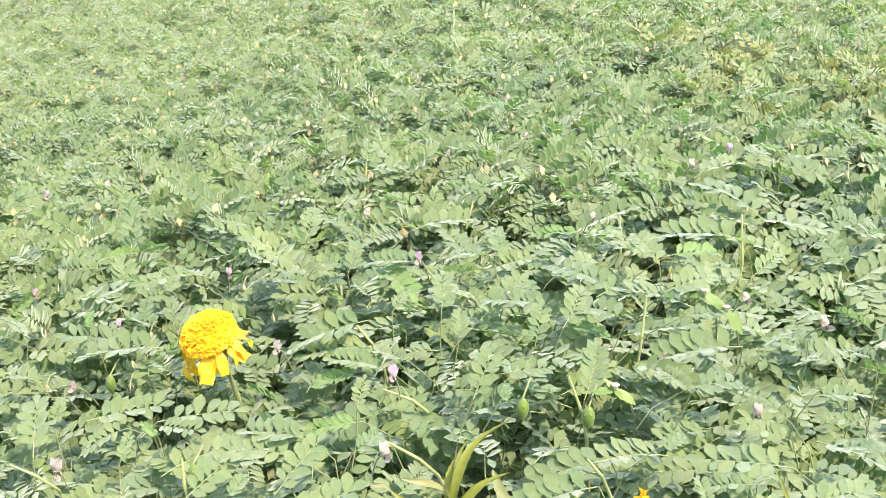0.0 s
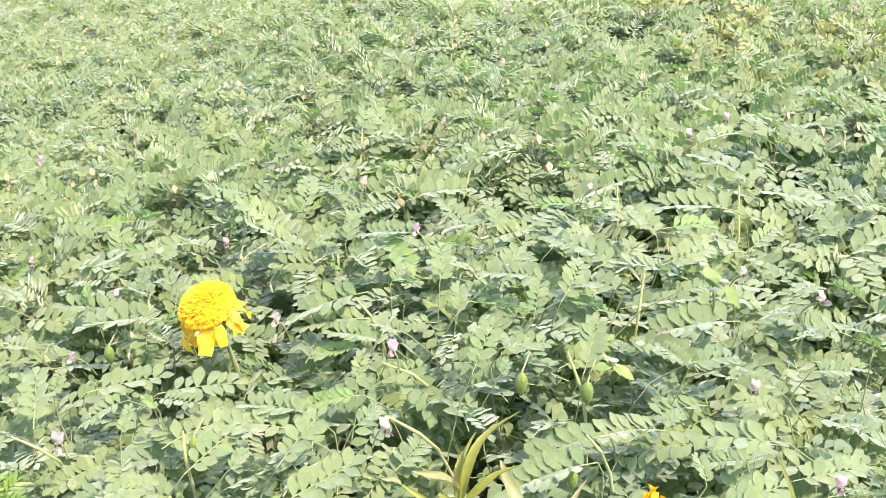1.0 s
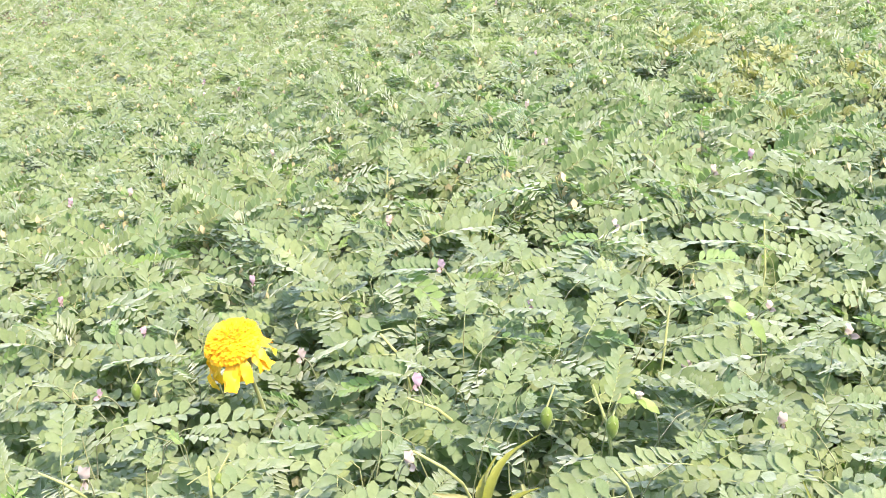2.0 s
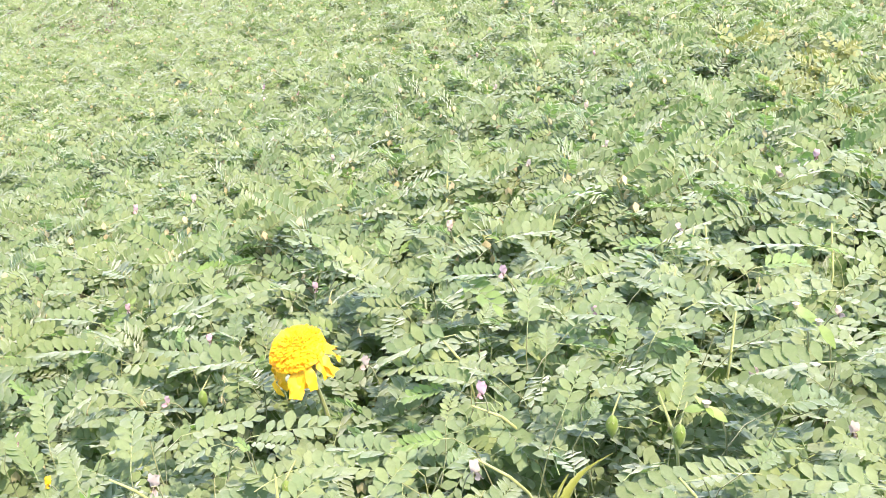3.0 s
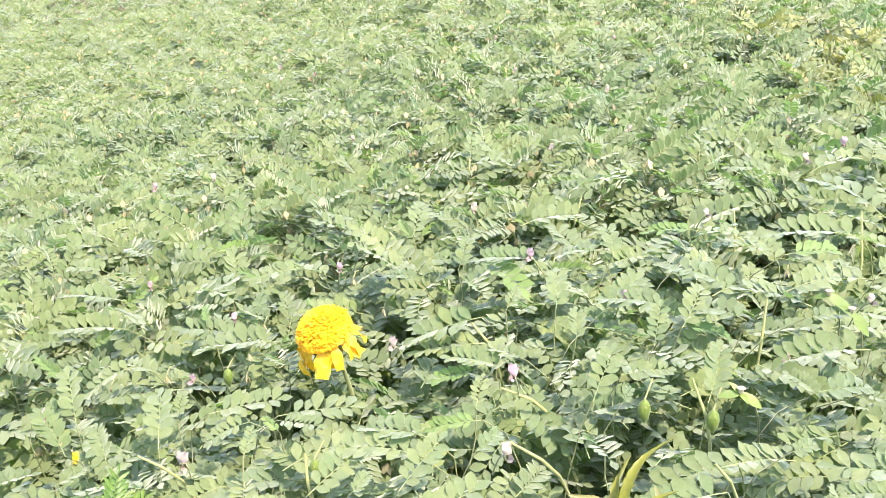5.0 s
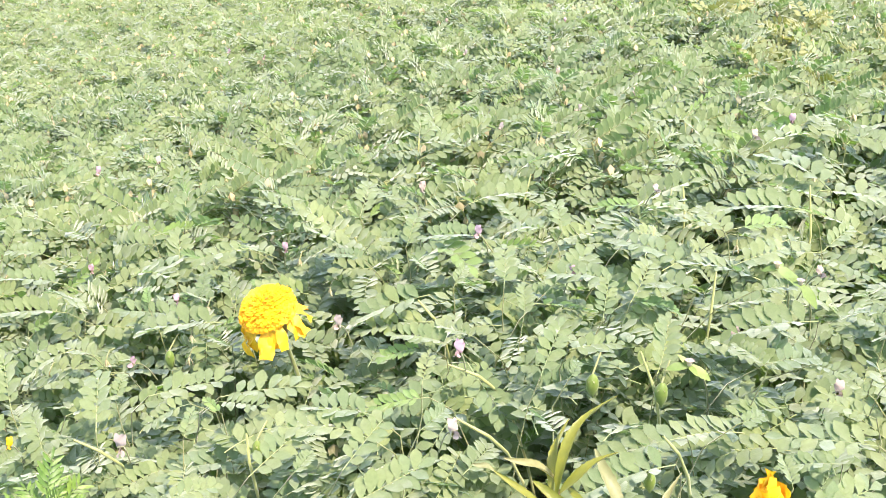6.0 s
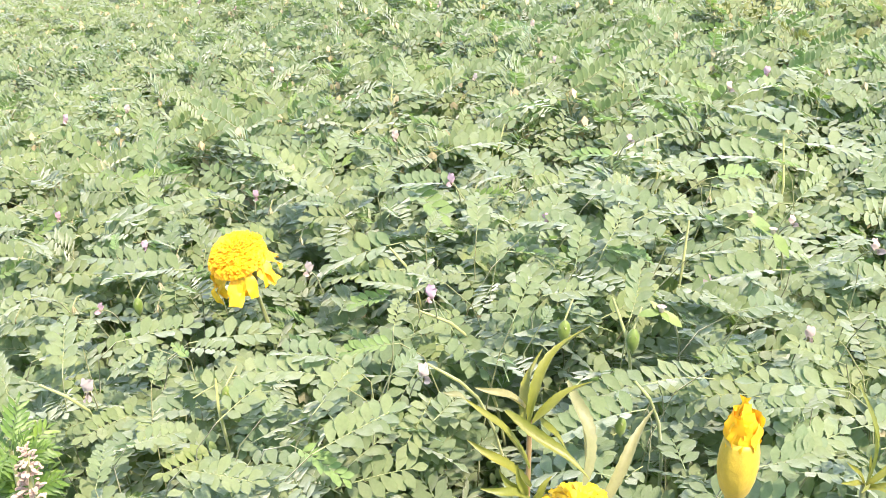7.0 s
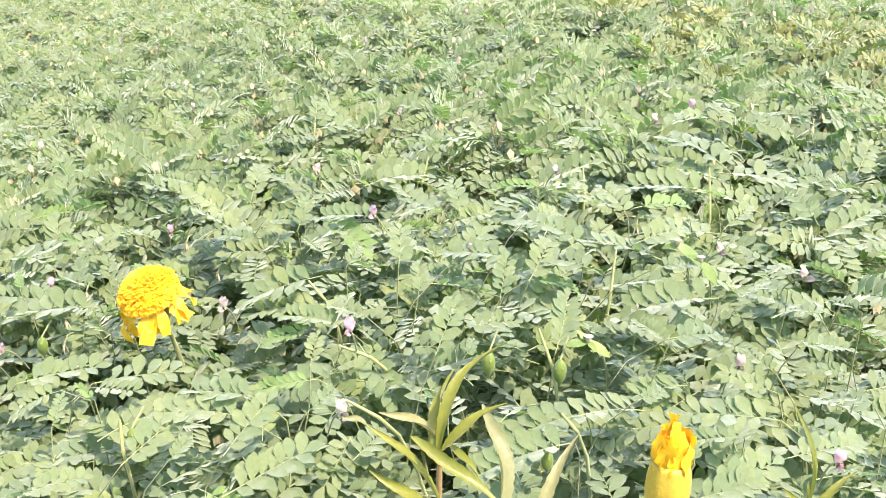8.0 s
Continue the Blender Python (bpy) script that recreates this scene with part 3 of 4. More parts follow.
def spray_plant(rows, r, apart):
    """A chickpea plant whose leaves stand out one by one, each on its own shoot."""
    mid = np.mean([row[:3] for row in rows], axis=0)
    x, y = mid[0], mid[1] + 0.05
    top = new("chickpea_plant")
    base = np.array([x, y, ground_z(x, y)])
    top.location = base
    for bx, by, bz, tx, ty, tz, face, young in rows:
        b, d = np.array([bx, by, bz]) - base, np.array([tx - bx, ty - by, tz - bz])
        up = np.array([0, -0.85, 0.5]) * face + np.array([r.uniform(-.15, .15), 0, 1.0]) * (1 - face)
        flat = [k for k in range(LEAF_KINDS) if DROOPS[k] < 0.75]
        kind = LEAF_KINDS + r.randrange(3) if young else r.choice(flat)
        ob = new("leaf", APART[kind][0] if apart else FINE_MESH[kind])
        for me in APART[kind][1] if apart else ():
            new("leaflet", me).parent = ob
        ob.parent = top
        ob.matrix_basis = matrix(turn_to(d, up), b, min(np.linalg.norm(d) * 0.88, 0.075))
        s = np.linspace(0, 1, 10)[:, None]
        low, high = np.array([b[0] * 0.6 + r.uniform(-.09, .09), b[1] + 0.07, 0.10]), b - d / np.linalg.norm(d) * 0.05 + [r.uniform(-.035, .035), 0.04, -0.025]
        stem_part(3 * s * (1 - s) ** 2 * low + 3 * s * s * (1 - s) * high + s ** 3 * b, top)
    for k in range(27):                   # leaves under the open ones
        row = rows[k % len(rows)]
        f = r.uniform(-0.3, 1.2)
        at = np.array(row[:3]) * (1 - f) + np.array(row[3:6]) * f - base + [r.uniform(-.035, .035), r.uniform(-0.02, .05), -r.uniform(0.028, 0.080)]
        az, el = r.uniform(0, 6.28), r.uniform(-0.1, 0.5)
        d = np.array([math.cos(az) * math.cos(el), math.sin(az) * math.cos(el), math.sin(el)])
        ob = new("leaf", (OLD_MESH if k % 9 == 1 else LEAF_MESH)[r.randrange(LEAF_KINDS)])
        ob.parent = top
        ob.matrix_basis = matrix(turn_to(d, (r.gauss(0, .3), r.gauss(0, .3) - 0.2, 1.0)), at, r.uniform(0.045, 0.062))
    return tagged(top, "chickpea plant with wide-open grey-green toothed leaves", "chickpea plant", "chickpea plants of the field")


r = random.Random(21)
SPRAYED = [spray_plant(rows, r, k in (0, 1, 2, 3, 7)) for k, rows in enumerate(LEAF_SPRAYS)]
SHOOTS = [(0.195, 0.979, 0.525, 0.192, 0.997, 0.570), (0.181, 0.764, 0.520, 0.189, 0.790, 0.581), (0.308, 0.954, 0.514, 0.306, 0.985, 0.593),
          (-0.035, 0.796, 0.502, -0.048, 0.801, 0.516), (0.003, 0.682, 0.512, -0.019, 0.684, 0.520), (0.010, 0.601, 0.513, -0.011, 0.604, 0.524),
          (0.122, 0.546, 0.537, 0.113, 0.549, 0.547), (0.120, 0.630, 0.531, 0.110, 0.639, 0.556), (-0.278, 0.674, 0.450, -0.297, 0.676, 0.458),
          (-0.154, 0.625, 0.475, -0.156, 0.632, 0.493), (0.045, 1.088, 0.493, 0.060, 1.112, 0.549), (-0.142, 1.086, 0.469, -0.154, 1.090, 0.484)]
for row in SHOOTS:                       # thick pale shoots that show between the leaves
    low, high = np.array(row[:3]), np.array(row[3:])
    if high[2] - low[2] > 0.04:
        high = low + 0.55 * (high - low)
    plant = min(SPRAYED, key=lambda o: np.linalg.norm(np.array(o.location)[:2] - low[:2]))
    base = np.array(plant.location)
    s = np.linspace(0, 1, 8)[:, None]
    run = (high - low) / np.linalg.norm(high - low)
    sunk = low - base - run * 0.05 + [0, 0.03, -0.015]
    foot = np.array([sunk[0] * 0.4, sunk[1] * 0.4 + 0.09, 0.02])
    tail = (1 - s) ** 2 * foot + 2 * s * (1 - s) * sunk + s * s * (low - base)
    path = np.concatenate([tail, (low - base) * (1 - s[1:]) + (high - base) * s[1:]])
    v, q = tube(path, np.concatenate([np.full(8, 0.0012), np.linspace(0.0012, 0.0008, 7)]), 7)
    link_mesh("stem", v, q, [SHOOT], plant, "thick pale green shoot")
for x, y in scatter(r, -1.0, 1.0, 0.42, NEAR_END, 0.118, lambda x, y: abs(x) < half_width(y)):
    near_plant(x, y, r, HEIGHT * (r.uniform(0.96, 1.03) if y > 0.95 else r.uniform(0.82, 0.93) if y > 0.8 else r.uniform(0.76, 0.90)), r.uniform(0.07, 0.13))
near_plant(-0.125, 0.905, random.Random(5), HEIGHT * 0.86, 0.08)          # a low one in the shade beside the marigold

MID_MESHES = []
for k in range(12):
    stems, leaves = plant_plan(r, HEIGHT, 0.150, 32, 4, 0.70, 0.13)
    fine, plain = join_leaves(leaves, 1, 0.96), join_leaves(leaves, 0, 0.98)
    tints = [LEAF, STEM, YOUNG, WILT] if k < 8 else [YELLOWISH, STEM, YELLOWISH, WILT]
    MID_MESHES.append(([mesh_of("foliage", v, q, tints, i) for v, q, i in (fine, plain)],
                       [mesh_of("stem", *tube(p, np.linspace(0.0022, 0.0012, len(p)), 6), [SHOOT if j % 2 else STEM]) for j, p in enumerate(stems)]))


def mid_plant(x, y, r):
    """A plant in the middle distance: foliage and stems."""
    yellow = math.exp(-((x - 0.78) / 0.20) ** 2 - ((y - 1.85) / 0.40) ** 2)
    leaves, stems = r.choice(MID_MESHES[8:] if r.random() < 0.5 * yellow else MID_MESHES[:8])
    top = new("chickpea_plant")
    top.matrix_basis = pose(x, y, ground_z(x, y), 0, 0, r.uniform(-40, 40)) @ Matrix.Scale(r.uniform(0.97, 1.03), 4)
    for name, me in [("foliage", leaves[y > 2.0])] + [("stem", p) for p in stems]:
        new(name, me).parent = top
    return tagged(top, "chickpea plant in a dense grey-green crop" if leaves[0].materials[0] is LEAF else "yellowing chickpea plant in the crop", "chickpea plant", "chickpea plants of the field")


for x, y in scatter(r, -2.0, 2.0, NEAR_END, MID_END, 0.116, lambda x, y: abs(x) < half_width(y) + 0.1):
    mid_plant(x, y, r)


def crop_beyond():
    """The rest of the crop, past counting: out ahead, to the sides and behind."""
    def far_plan(reach, leaves_per, grow=1.0):
        stems, leaves = plant_plan(r, HEIGHT, reach, leaves_per, 4, 0.80, 0.13)
        return leaves, 0, grow, stems

    kinds = [join_leaves(*far_plan(0.13, 11, 1.0)) for _ in range(10)]
    sparse = [join_leaves(*far_plan(0.14, 6, 1.6)) for _ in range(8)]
    beside = [join_leaves(*far_plan(0.15, 8, 1.45)) for _ in range(4)]
    out = Build()
    for step, y0, y1, meshes, keep in (
            (0.125, MID_END, 5.0, kinds, lambda x, y: -half_width(y) - 0.15 < x < 1.5),
            (0.25, 5.0, FAR_END, sparse, lambda x, y: -half_width(y) - 0.2 < x < 1.6),
            (0.19, -1.2, MID_END, beside, lambda x, y: abs(x) > half_width(y) + (0.1 if y > 0.42 else -0.05) and abs(x) < 2.2)):
        for x, y in scatter(r, -6.0, 6.0, y0, y1, step, keep):
            if y < 0.3 and abs(x) < 0.45:
                continue
            v, q, i = meshes[r.randrange(len(meshes))]
            a, s = r.uniform(-0.7, 0.7), r.uniform(0.97, 1.03)
            c, sn = math.cos(a) * s, math.sin(a) * s
            m = np.array([[c, -sn, 0], [sn, c, 0], [0, 0, s]])
            out.add(v @ m.T + [x, y, ground_z(x, y)], q)
            out.i[-1] = i
    coarse = []
    for _ in range(6):
        b = Build()
        stems, leaves = plant_plan(r, HEIGHT * 0.97, 0.20, 12, 4, 0.66)
        for at, rot, size, kind in leaves:
            w = np.array([[0, 0, 0], [0.6, 0.34, 0.05], [1.1, 0, 0], [0.6, -0.34, 0.05]]) * size * 1.6
            b.add(w @ rot.T + at, [[0, 3, 2, 1]], 0 if kind < LEAF_KINDS else 2)
        coarse.append(b.arrays())
    for x, y in scatter(r, -11.0, 8.0, -3.5, 19.0, 0.27, lambda x, y: True):
        if -half_width(y) - 0.3 < x < 1.6 and 0.3 < y < FAR_END or (abs(x) < 2.2 and -1.2 < y < MID_END) or (abs(x) < 0.7 and y < 0.3):
            continue
        v, q, i = coarse[r.randrange(6)]
        a = r.uniform(0, 6.28)
        m = np.array([[math.cos(a), -math.sin(a), 0], [math.sin(a), math.cos(a), 0], [0, 0, 1]])
        out.add(v @ m.T + [x, y, ground_z(x, y)], q)
        out.i[-1] = i
    v, q, i = out.arrays()
    ob = link_mesh("chickpea_crop", v, q, [LEAF, STEM, YOUNG, WILT], index=i)
    return tagged(ob, "dense grey-green chickpea crop covering the field", "chickpea crop", kind="stuff")


crop_beyond()

# ---- things among the crop ----
def empty(name, at, label, category, group=""):
    return tagged(Matrixed(name, at), label, category, group)


def Matrixed(name, at):
    ob = new(name)
    ob.location = at
    return ob


def lathe(profile, sides=18, ridges=0, depth=0.0):
    """A turned form about z from (radius, height) pairs."""
    v, n = [], len(profile)
    for rad, z in profile:
        for k in range(sides):
            a = 6.28318 * k / sides
            rr = rad * (1 + depth * math.cos(ridges * a))
            v.append((rr * math.cos(a), rr * math.sin(a), z))
    q = [(i * sides + k, i * sides + (k + 1) % sides, (i + 1) * sides + (k + 1) % sides, (i + 1) * sides + k)
         for i in range(n - 1) for k in range(sides)]
    return np.array(v), np.array(q)


def petal_profile(t):
    return 0.45 + 0.55 * math.sin(math.pi * min(1, t * 0.8)) if t < 0.95 else 0.72


def frame_of(axis):
    axis = np.asarray(axis, float) / np.linalg.norm(axis)
    x = np.cross([0, 1, 0], axis)
    x /= np.linalg.norm(x)
    return x, np.cross(axis, x), axis


def marigold(at, axis, radius, foot, rays, r, label):
    """A marigold bloom: a dome of packed florets, hanging ray petals, a green cup and a stem down to its foot."""
    top = empty("marigold", foot, label, "flower")
    at, foot = np.array(at, float), np.array(foot, float)
    ex, ey, ez = frame_of(axis)
    rel = at - foot
    dome = Build()
    count = 1500 if radius > 0.02 else 260
    for k in range(count):
        f = (k + 0.5) / count
        polar = math.acos(1 - f * 1.22)
        az = k * 2.39996
        crown = math.cos(polar)
        out = ex * math.cos(az) * math.sin(polar) + ey * math.sin(az) * math.sin(polar) + ez * crown * 0.62
        nrm = ex * math.cos(az) * math.sin(polar) + ey * math.sin(az) * math.sin(polar) + ez * crown
        side = -ex * math.sin(az) + ey * math.cos(az)
        away = (ex * math.cos(az) + ey * math.sin(az)) * math.cos(polar) - ez * math.sin(polar)
        d = nrm * 0.6 + away * 0.55 + np.array([r.gauss(0, .3), r.gauss(0, .3), r.gauss(0, .3)])
        size = radius * (r.uniform(0.12, 0.19) if radius > 0.02 else r.uniform(0.16, 0.25))
        v, q = blade(size, size * r.uniform(0.7, 1.0), petal_profile, r.uniform(0.1, 0.5), r.uniform(-0.3, 0.8), 0.12, 4, 0.3, r.uniform(0, 6))
        dome.add(v @ turn_to(d, nrm * 0.8 - away * 0.5).T + rel + out * radius * r.uniform(0.80, 0.87), q)
    lv, lq = lathe([(0.02, 0.60), (0.45, 0.53), (0.75, 0.33), (0.86, 0.05), (0.7, -0.2), (0.3, -0.3)], 16)
    dome.add(lv * radius * 0.9 @ np.stack([ex, ey, ez]) + rel, lq)
    v, q, i = dome.arrays()
    link_mesh("floret_dome", v, q, [GOLD], top, "dome of packed golden yellow florets")
    for k in range(rays):
        az = 6.283 * k / rays + r.uniform(-0.2, 0.2)
        out = ex * math.cos(az) + ey * math.sin(az)
        d = out * (r.uniform(0.3, 0.5) + max(0.0, out[0]) * 0.55) + np.array([0, 0, -1.0]) * r.uniform(0.75, 1.0) - ez * 0.1
        v, q = blade(radius * (r.uniform(0.90, 1.10) if k % 2 else r.uniform(0.75, 0.95)), radius * r.uniform(0.31, 0.45), petal_profile, r.uniform(-0.5, 0.15), r.uniform(-0.2, 0.6), 0.05, 11, 0.5, r.uniform(0, 6))
        v = v @ turn_to(d, out + ez * 0.3).T + rel + out * radius * 0.72 - ez * radius * 0.12
        link_mesh("ray_petal", v, q, [AMBER], top, "drooping amber ray petal" if k == 0 else "")
    cup, cq = lathe([(0.12, -1.35), (0.2, -1.2), (0.42, -0.8), (0.46, -0.45), (0.4, -0.15)], 14, 7, 0.06)
    link_mesh("calyx", cup * radius @ np.stack([ex, ey, ez]) + rel, cq, [STEM], top, "ribbed green calyx")
    s = np.linspace(0, 1, 12)[:, None]
    start = rel - ez * radius * 1.2
    ctrl = start - ez * radius * 3.0
    path = (1 - s) ** 2 * start + 2 * s * (1 - s) * ctrl
    v, q = tube(path, np.linspace(0.0019, 0.0028, 12), 7)
    link_mesh("stem", v, q, [STEM], top)
    return top


def bud(at, foot, r):
    """A tall closed marigold bud: ribbed husk, torn petals at its mouth, swollen stalk."""
    top = empty("marigold_bud", foot, "yellow ribbed marigold bud with torn orange petals at its mouth", "flower bud")
    rel = Vector(at) - Vector(foot)
    v, q = lathe([(0.0020, -0.0132), (0.0026, -0.0112), (0.0040, -0.0086), (0.0050, -0.0050), (0.0054, -0.001), (0.0052, 0.003),
                  (0.0047, 0.0055), (0.0045, 0.0072), (0.0038, 0.0066), (0.0012, 0.005)], 40, 8, 0.018)
    link_mesh("husk", v + np.array(rel), q, [BUDSKIN], top, "smooth yellow husk with faint ribs")
    for k in range(54):
        a = 6.283 * k / 18 + r.uniform(-.15, .15)
        ring = k // 18                       # outer, middle and inner petals
        out = np.array([math.cos(a), math.sin(a), 0])
        spike = k in (19, 24, 31)
        tall = (0.0172, 0.0164, 0.0145)[(19, 24, 31).index(k)] if spike else r.uniform(0.0086, 0.0108) + 0.0006 * ring
        b, bq = blade(tall, 0.0026 if spike else r.uniform(0.0032, 0.0046), petal_profile, r.uniform(-.4, .1), r.uniform(0.0, 0.5), 0.1, 9, 0.35, r.uniform(0, 6))
        d = out * (0.03, -0.03, -0.08)[ring] + np.array([r.gauss(0, .05), r.gauss(0, .05), 1.0])
        b = b @ turn_to(d, out).T + np.array(rel) + out * (0.0043, 0.0034, 0.0018)[ring] + [0, 0, r.uniform(0.0025, 0.0045)]
        link_mesh("petal", b, bq, [AMBER if k % 3 else GOLD], top)
    s = np.linspace(0, 1, 10)[:, None]
    start = np.array(rel) - [0, 0, 0.0128]
    path = start * (1 - s) + np.array([0, 0.006, 0]) * np.sin(s * 3.14)
    v, q = tube(path, np.linspace(0.0026, 0.0020, 10), 8)
    link_mesh("stalk", v, q, [STEM], top, "thick pale green stalk")
    return top


def strap_leaf(base, tip, width, bow, face, mat, parent, origin, name="leaf", teeth=0.06):
    """A long lance-shaped leaf from base to tip that bows upward by bow of its length."""
    base, tip = np.array(base, float) - origin, np.array(tip, float) - origin
    d = tip - base
    length = np.linalg.norm(d)
    rot = turn_to(d, face)
    n = 23
    s = np.linspace(0, 1, n)
    w = np.array([lance(t) for t in s]) * width / 2 * (1 + teeth * np.where(np.arange(n) % 2, 1, -1))
    z = bow * length * np.sin(np.pi * s)
    fold, twist = 0.75, 0.5 * np.sin(s * 5)
    w = w * 0.8
    v = np.stack([np.stack([length * s, w * np.cos(fold + twist), z + w * np.sin(fold + twist)], -1),
                  np.stack([length * s, 0 * s, z], -1),
                  np.stack([length * s, -w * np.cos(fold - twist), z + w * np.sin(fold - twist)], -1)], 1).reshape(-1, 3)
    k = np.arange(n - 1)[:, None] * 3
    q = np.concatenate([k + [0, 1, 4, 3], k + [1, 2, 5, 4]])
    return link_mesh(name, v @ rot.T + base, q, [mat], parent)


def weed():
    """A yellow-green weed with long lance-shaped leaves at the field's edge."""
    foot = np.array([0.024, 0.272, ground_z(0.024, 0.272)])
    top = empty("weed", foot + [0.0035, 0, 0.001], "yellow-green weed with long narrow lance-shaped leaves", "weed")
    fork = np.array([0.0273, 0.2630, 0.7048])
    s = np.linspace(0, 1, 14)[:, None]
    v, q = tube((fork - foot) * s + [0.004, 0.0, 0] * np.sin(3.1 * s), np.linspace(0.0017, 0.0008, 14), 7)
    link_mesh("stem", v, q, [REDSTEM], top, "thin reddish green stem")
    shift = np.array([0.0042, 0.0, 0.0030])
    for base, tip, width, bow, tilt, mat in (
            ((0.0231, 0.2613, 0.7000), (0.0416, 0.2775, 0.7260), 0.0052, 0.21, (-0.7, -0.4, 0.6), WEED),
            ((0.0222, 0.2638, 0.6990), (0.0277, 0.2826, 0.7148), 0.0056, 0.08, (-0.8, -0.5, 0.1), WEED),
            ((0.0238, 0.2586, 0.7035), (0.0405, 0.2606, 0.7168), 0.0044, 0.10, (-0.5, -0.3, 0.8), WEED),
            ((0.0224, 0.2676, 0.7026), (0.0070, 0.2642, 0.7120), 0.0046, 0.12, (0.2, -0.5, 0.8), WEED_BACK),
            ((0.0228, 0.2509, 0.6931), (0.0040, 0.2530, 0.7150), 0.0044, 0.10, (0.5, -0.4, 0.7), WEED),
            ((0.0040, 0.2530, 0.7150), (-0.0022, 0.2520, 0.7180), 0.0030, 0.06, (0.1, -0.6, 0.7), WEED_BACK),
            ((0.0154, 0.2538, 0.7109), (0.0390, 0.2408, 0.6972), 0.0050, 0.05, (0.3, -0.6, 0.7), WEED),
            ((0.0402, 0.2612, 0.6800), (0.0362, 0.2840, 0.7030), 0.0088, 0.14, (0.4, -0.9, 0.2), WEED_BACK),
            ((0.0258, 0.2657, 0.7010), (0.0335, 0.2542, 0.6975), 0.0034, 0.05, (0.5, -0.6, 0.4), WEED),
            ((0.0236, 0.2512, 0.6868), (0.0048, 0.2515, 0.7025), 0.0048, 0.08, (-0.3, -0.5, 0.8), WEED),
            ((0.0225, 0.2461, 0.6867), (0.0140, 0.2470, 0.6958), 0.0044, 0.12, (-0.5, -0.6, 0.5), WEED),
            ((0.0231, 0.2456, 0.6861), (0.0085, 0.2397, 0.6943), 0.0044, 0.12, (-0.2, -0.6, 0.7), WEED),
            ((0.0222, 0.2450, 0.6885), (0.0192, 0.2453, 0.6987), 0.0036, 0.12, (-0.4, -0.7, 0.5), WEED),
            ((0.0244, 0.2535, 0.6800), (0.0299, 0.2536, 0.6889), 0.0036, 0.12, (0.1, -0.6, 0.7), WEED)):
        strap_leaf(base + shift, tip + shift, width * 1.12, bow, tilt, mat, top, foot)
    foot2 = np.array([0.056, 0.306, ground_z(0.056, 0.306)])
    other = empty("weed", foot2 + [0.0035, 0, 0.001], "pale bronze-green weed shoot with one broad upright leaf", "weed")
    s = np.linspace(0, 1, 8)[:, None]
    v, q = tube((np.array([0.0547, 0.2955, 0.6475]) - foot2) * s, np.linspace(0.0026, 0.0014, 8), 6)
    link_mesh("stem", v, q, [STEM], other)
    strap_leaf((0.0547, 0.2955, 0.6450), (0.0755, 0.3189, 0.6742), 0.0072, 0.06, (-0.5, -0.8, 0.3), WEED_BACK, other, foot2)


def fern_spray(foot, crown, count, spread, r, mats, label, size=0.05):
    """A marigold shoot: feathery leaves of narrow toothed leaflets round a stem."""
    top = empty("marigold_plant", foot, label, "marigold plant")
    foot, crown = np.array(foot, float), np.array(crown, float)
    s = np.linspace(0, 1, 10)[:, None]
    v, q = tube((crown - foot) * s, np.linspace(0.003, 0.0016, 10), 6)
    link_mesh("stem", v, q, [STEM], top)
    for k in range(count):
        az = 6.283 * k / count + r.uniform(-.3, .3)
        el = r.uniform(0.1, 1.2)
        d = np.array([math.cos(az) * math.cos(el), math.sin(az) * math.cos(el), math.sin(el)])
        b = Build()
        n = 13
        for j in range(n):
            u = 0.2 + 0.8 * j / (n - 1)
            side = 0 if j == n - 1 else (1 if j % 2 else -1)
            fwd = np.array([1.0, 0, -0.3 * u])
            dd = fwd * 0.75 + side * np.array([0, 0.75, 0.15])
            L = (0.42 + 0.2 * math.sin(3.1 * u)) * r.uniform(0.85, 1.1) * 0.72
            bv, bq = blade(L, L * 0.25, lance, 0.2, r.uniform(0, 0.9), 0.14, 8, 0.25, r.uniform(0, 6))
            b.add(bv @ turn_to(dd, (0, 0, 1)).T + [u, 0, -0.15 * u * u], bq)
        tv, tq = tube([(u, 0, -0.15 * u * u) for u in np.linspace(0, 1, 6)], 0.014, 4)
        b.add(tv, tq)
        fv, fq, _ = b.arrays()
        at = (crown - foot) * r.uniform(1 - spread, 1.0)
        link_mesh("leaf", fv * size * r.uniform(0.8, 1.15) @ turn_to(d, (0.1, -0.4, 0.8)).T + at, fq, [r.choice(mats)], top)
    return top


def seed_head(at, foot, r):
    """A dry pinkish seed spike on a thin stalk."""
    top = empty("seed_head", foot, "dry pinkish seed spike on a thin stalk", "seed head")
    rel = np.array(at) - np.array(foot)
    b = Build()
    for k in range(110):
        f = r.random()
        az = r.uniform(0, 6.28)
        p = rel + [0, 0, 0.004 - f * 0.028]
        d = np.array([math.cos(az), math.sin(az), r.uniform(-0.6, 1.0)])
        L = r.uniform(0.002, 0.0045) * (0.6 + 0.6 * f)
        v, q = blade(L, L * 0.7, petal_profile, 0.5, r.uniform(-0.5, 1.2), 0, 4)
        b.add(v @ turn_to(d, (0, 0, 1)).T + p + d * r.uniform(0, 0.0042) * (0.4 + f), q)
    v, q, _ = b.arrays()
    link_mesh("spike", v, q, [SEEDHEAD], top)
    s = np.linspace(0, 1, 8)[:, None]
    v, q = tube(rel * s, 0.0013, 5)
    link_mesh("stalk", v, q, [STEM], top)


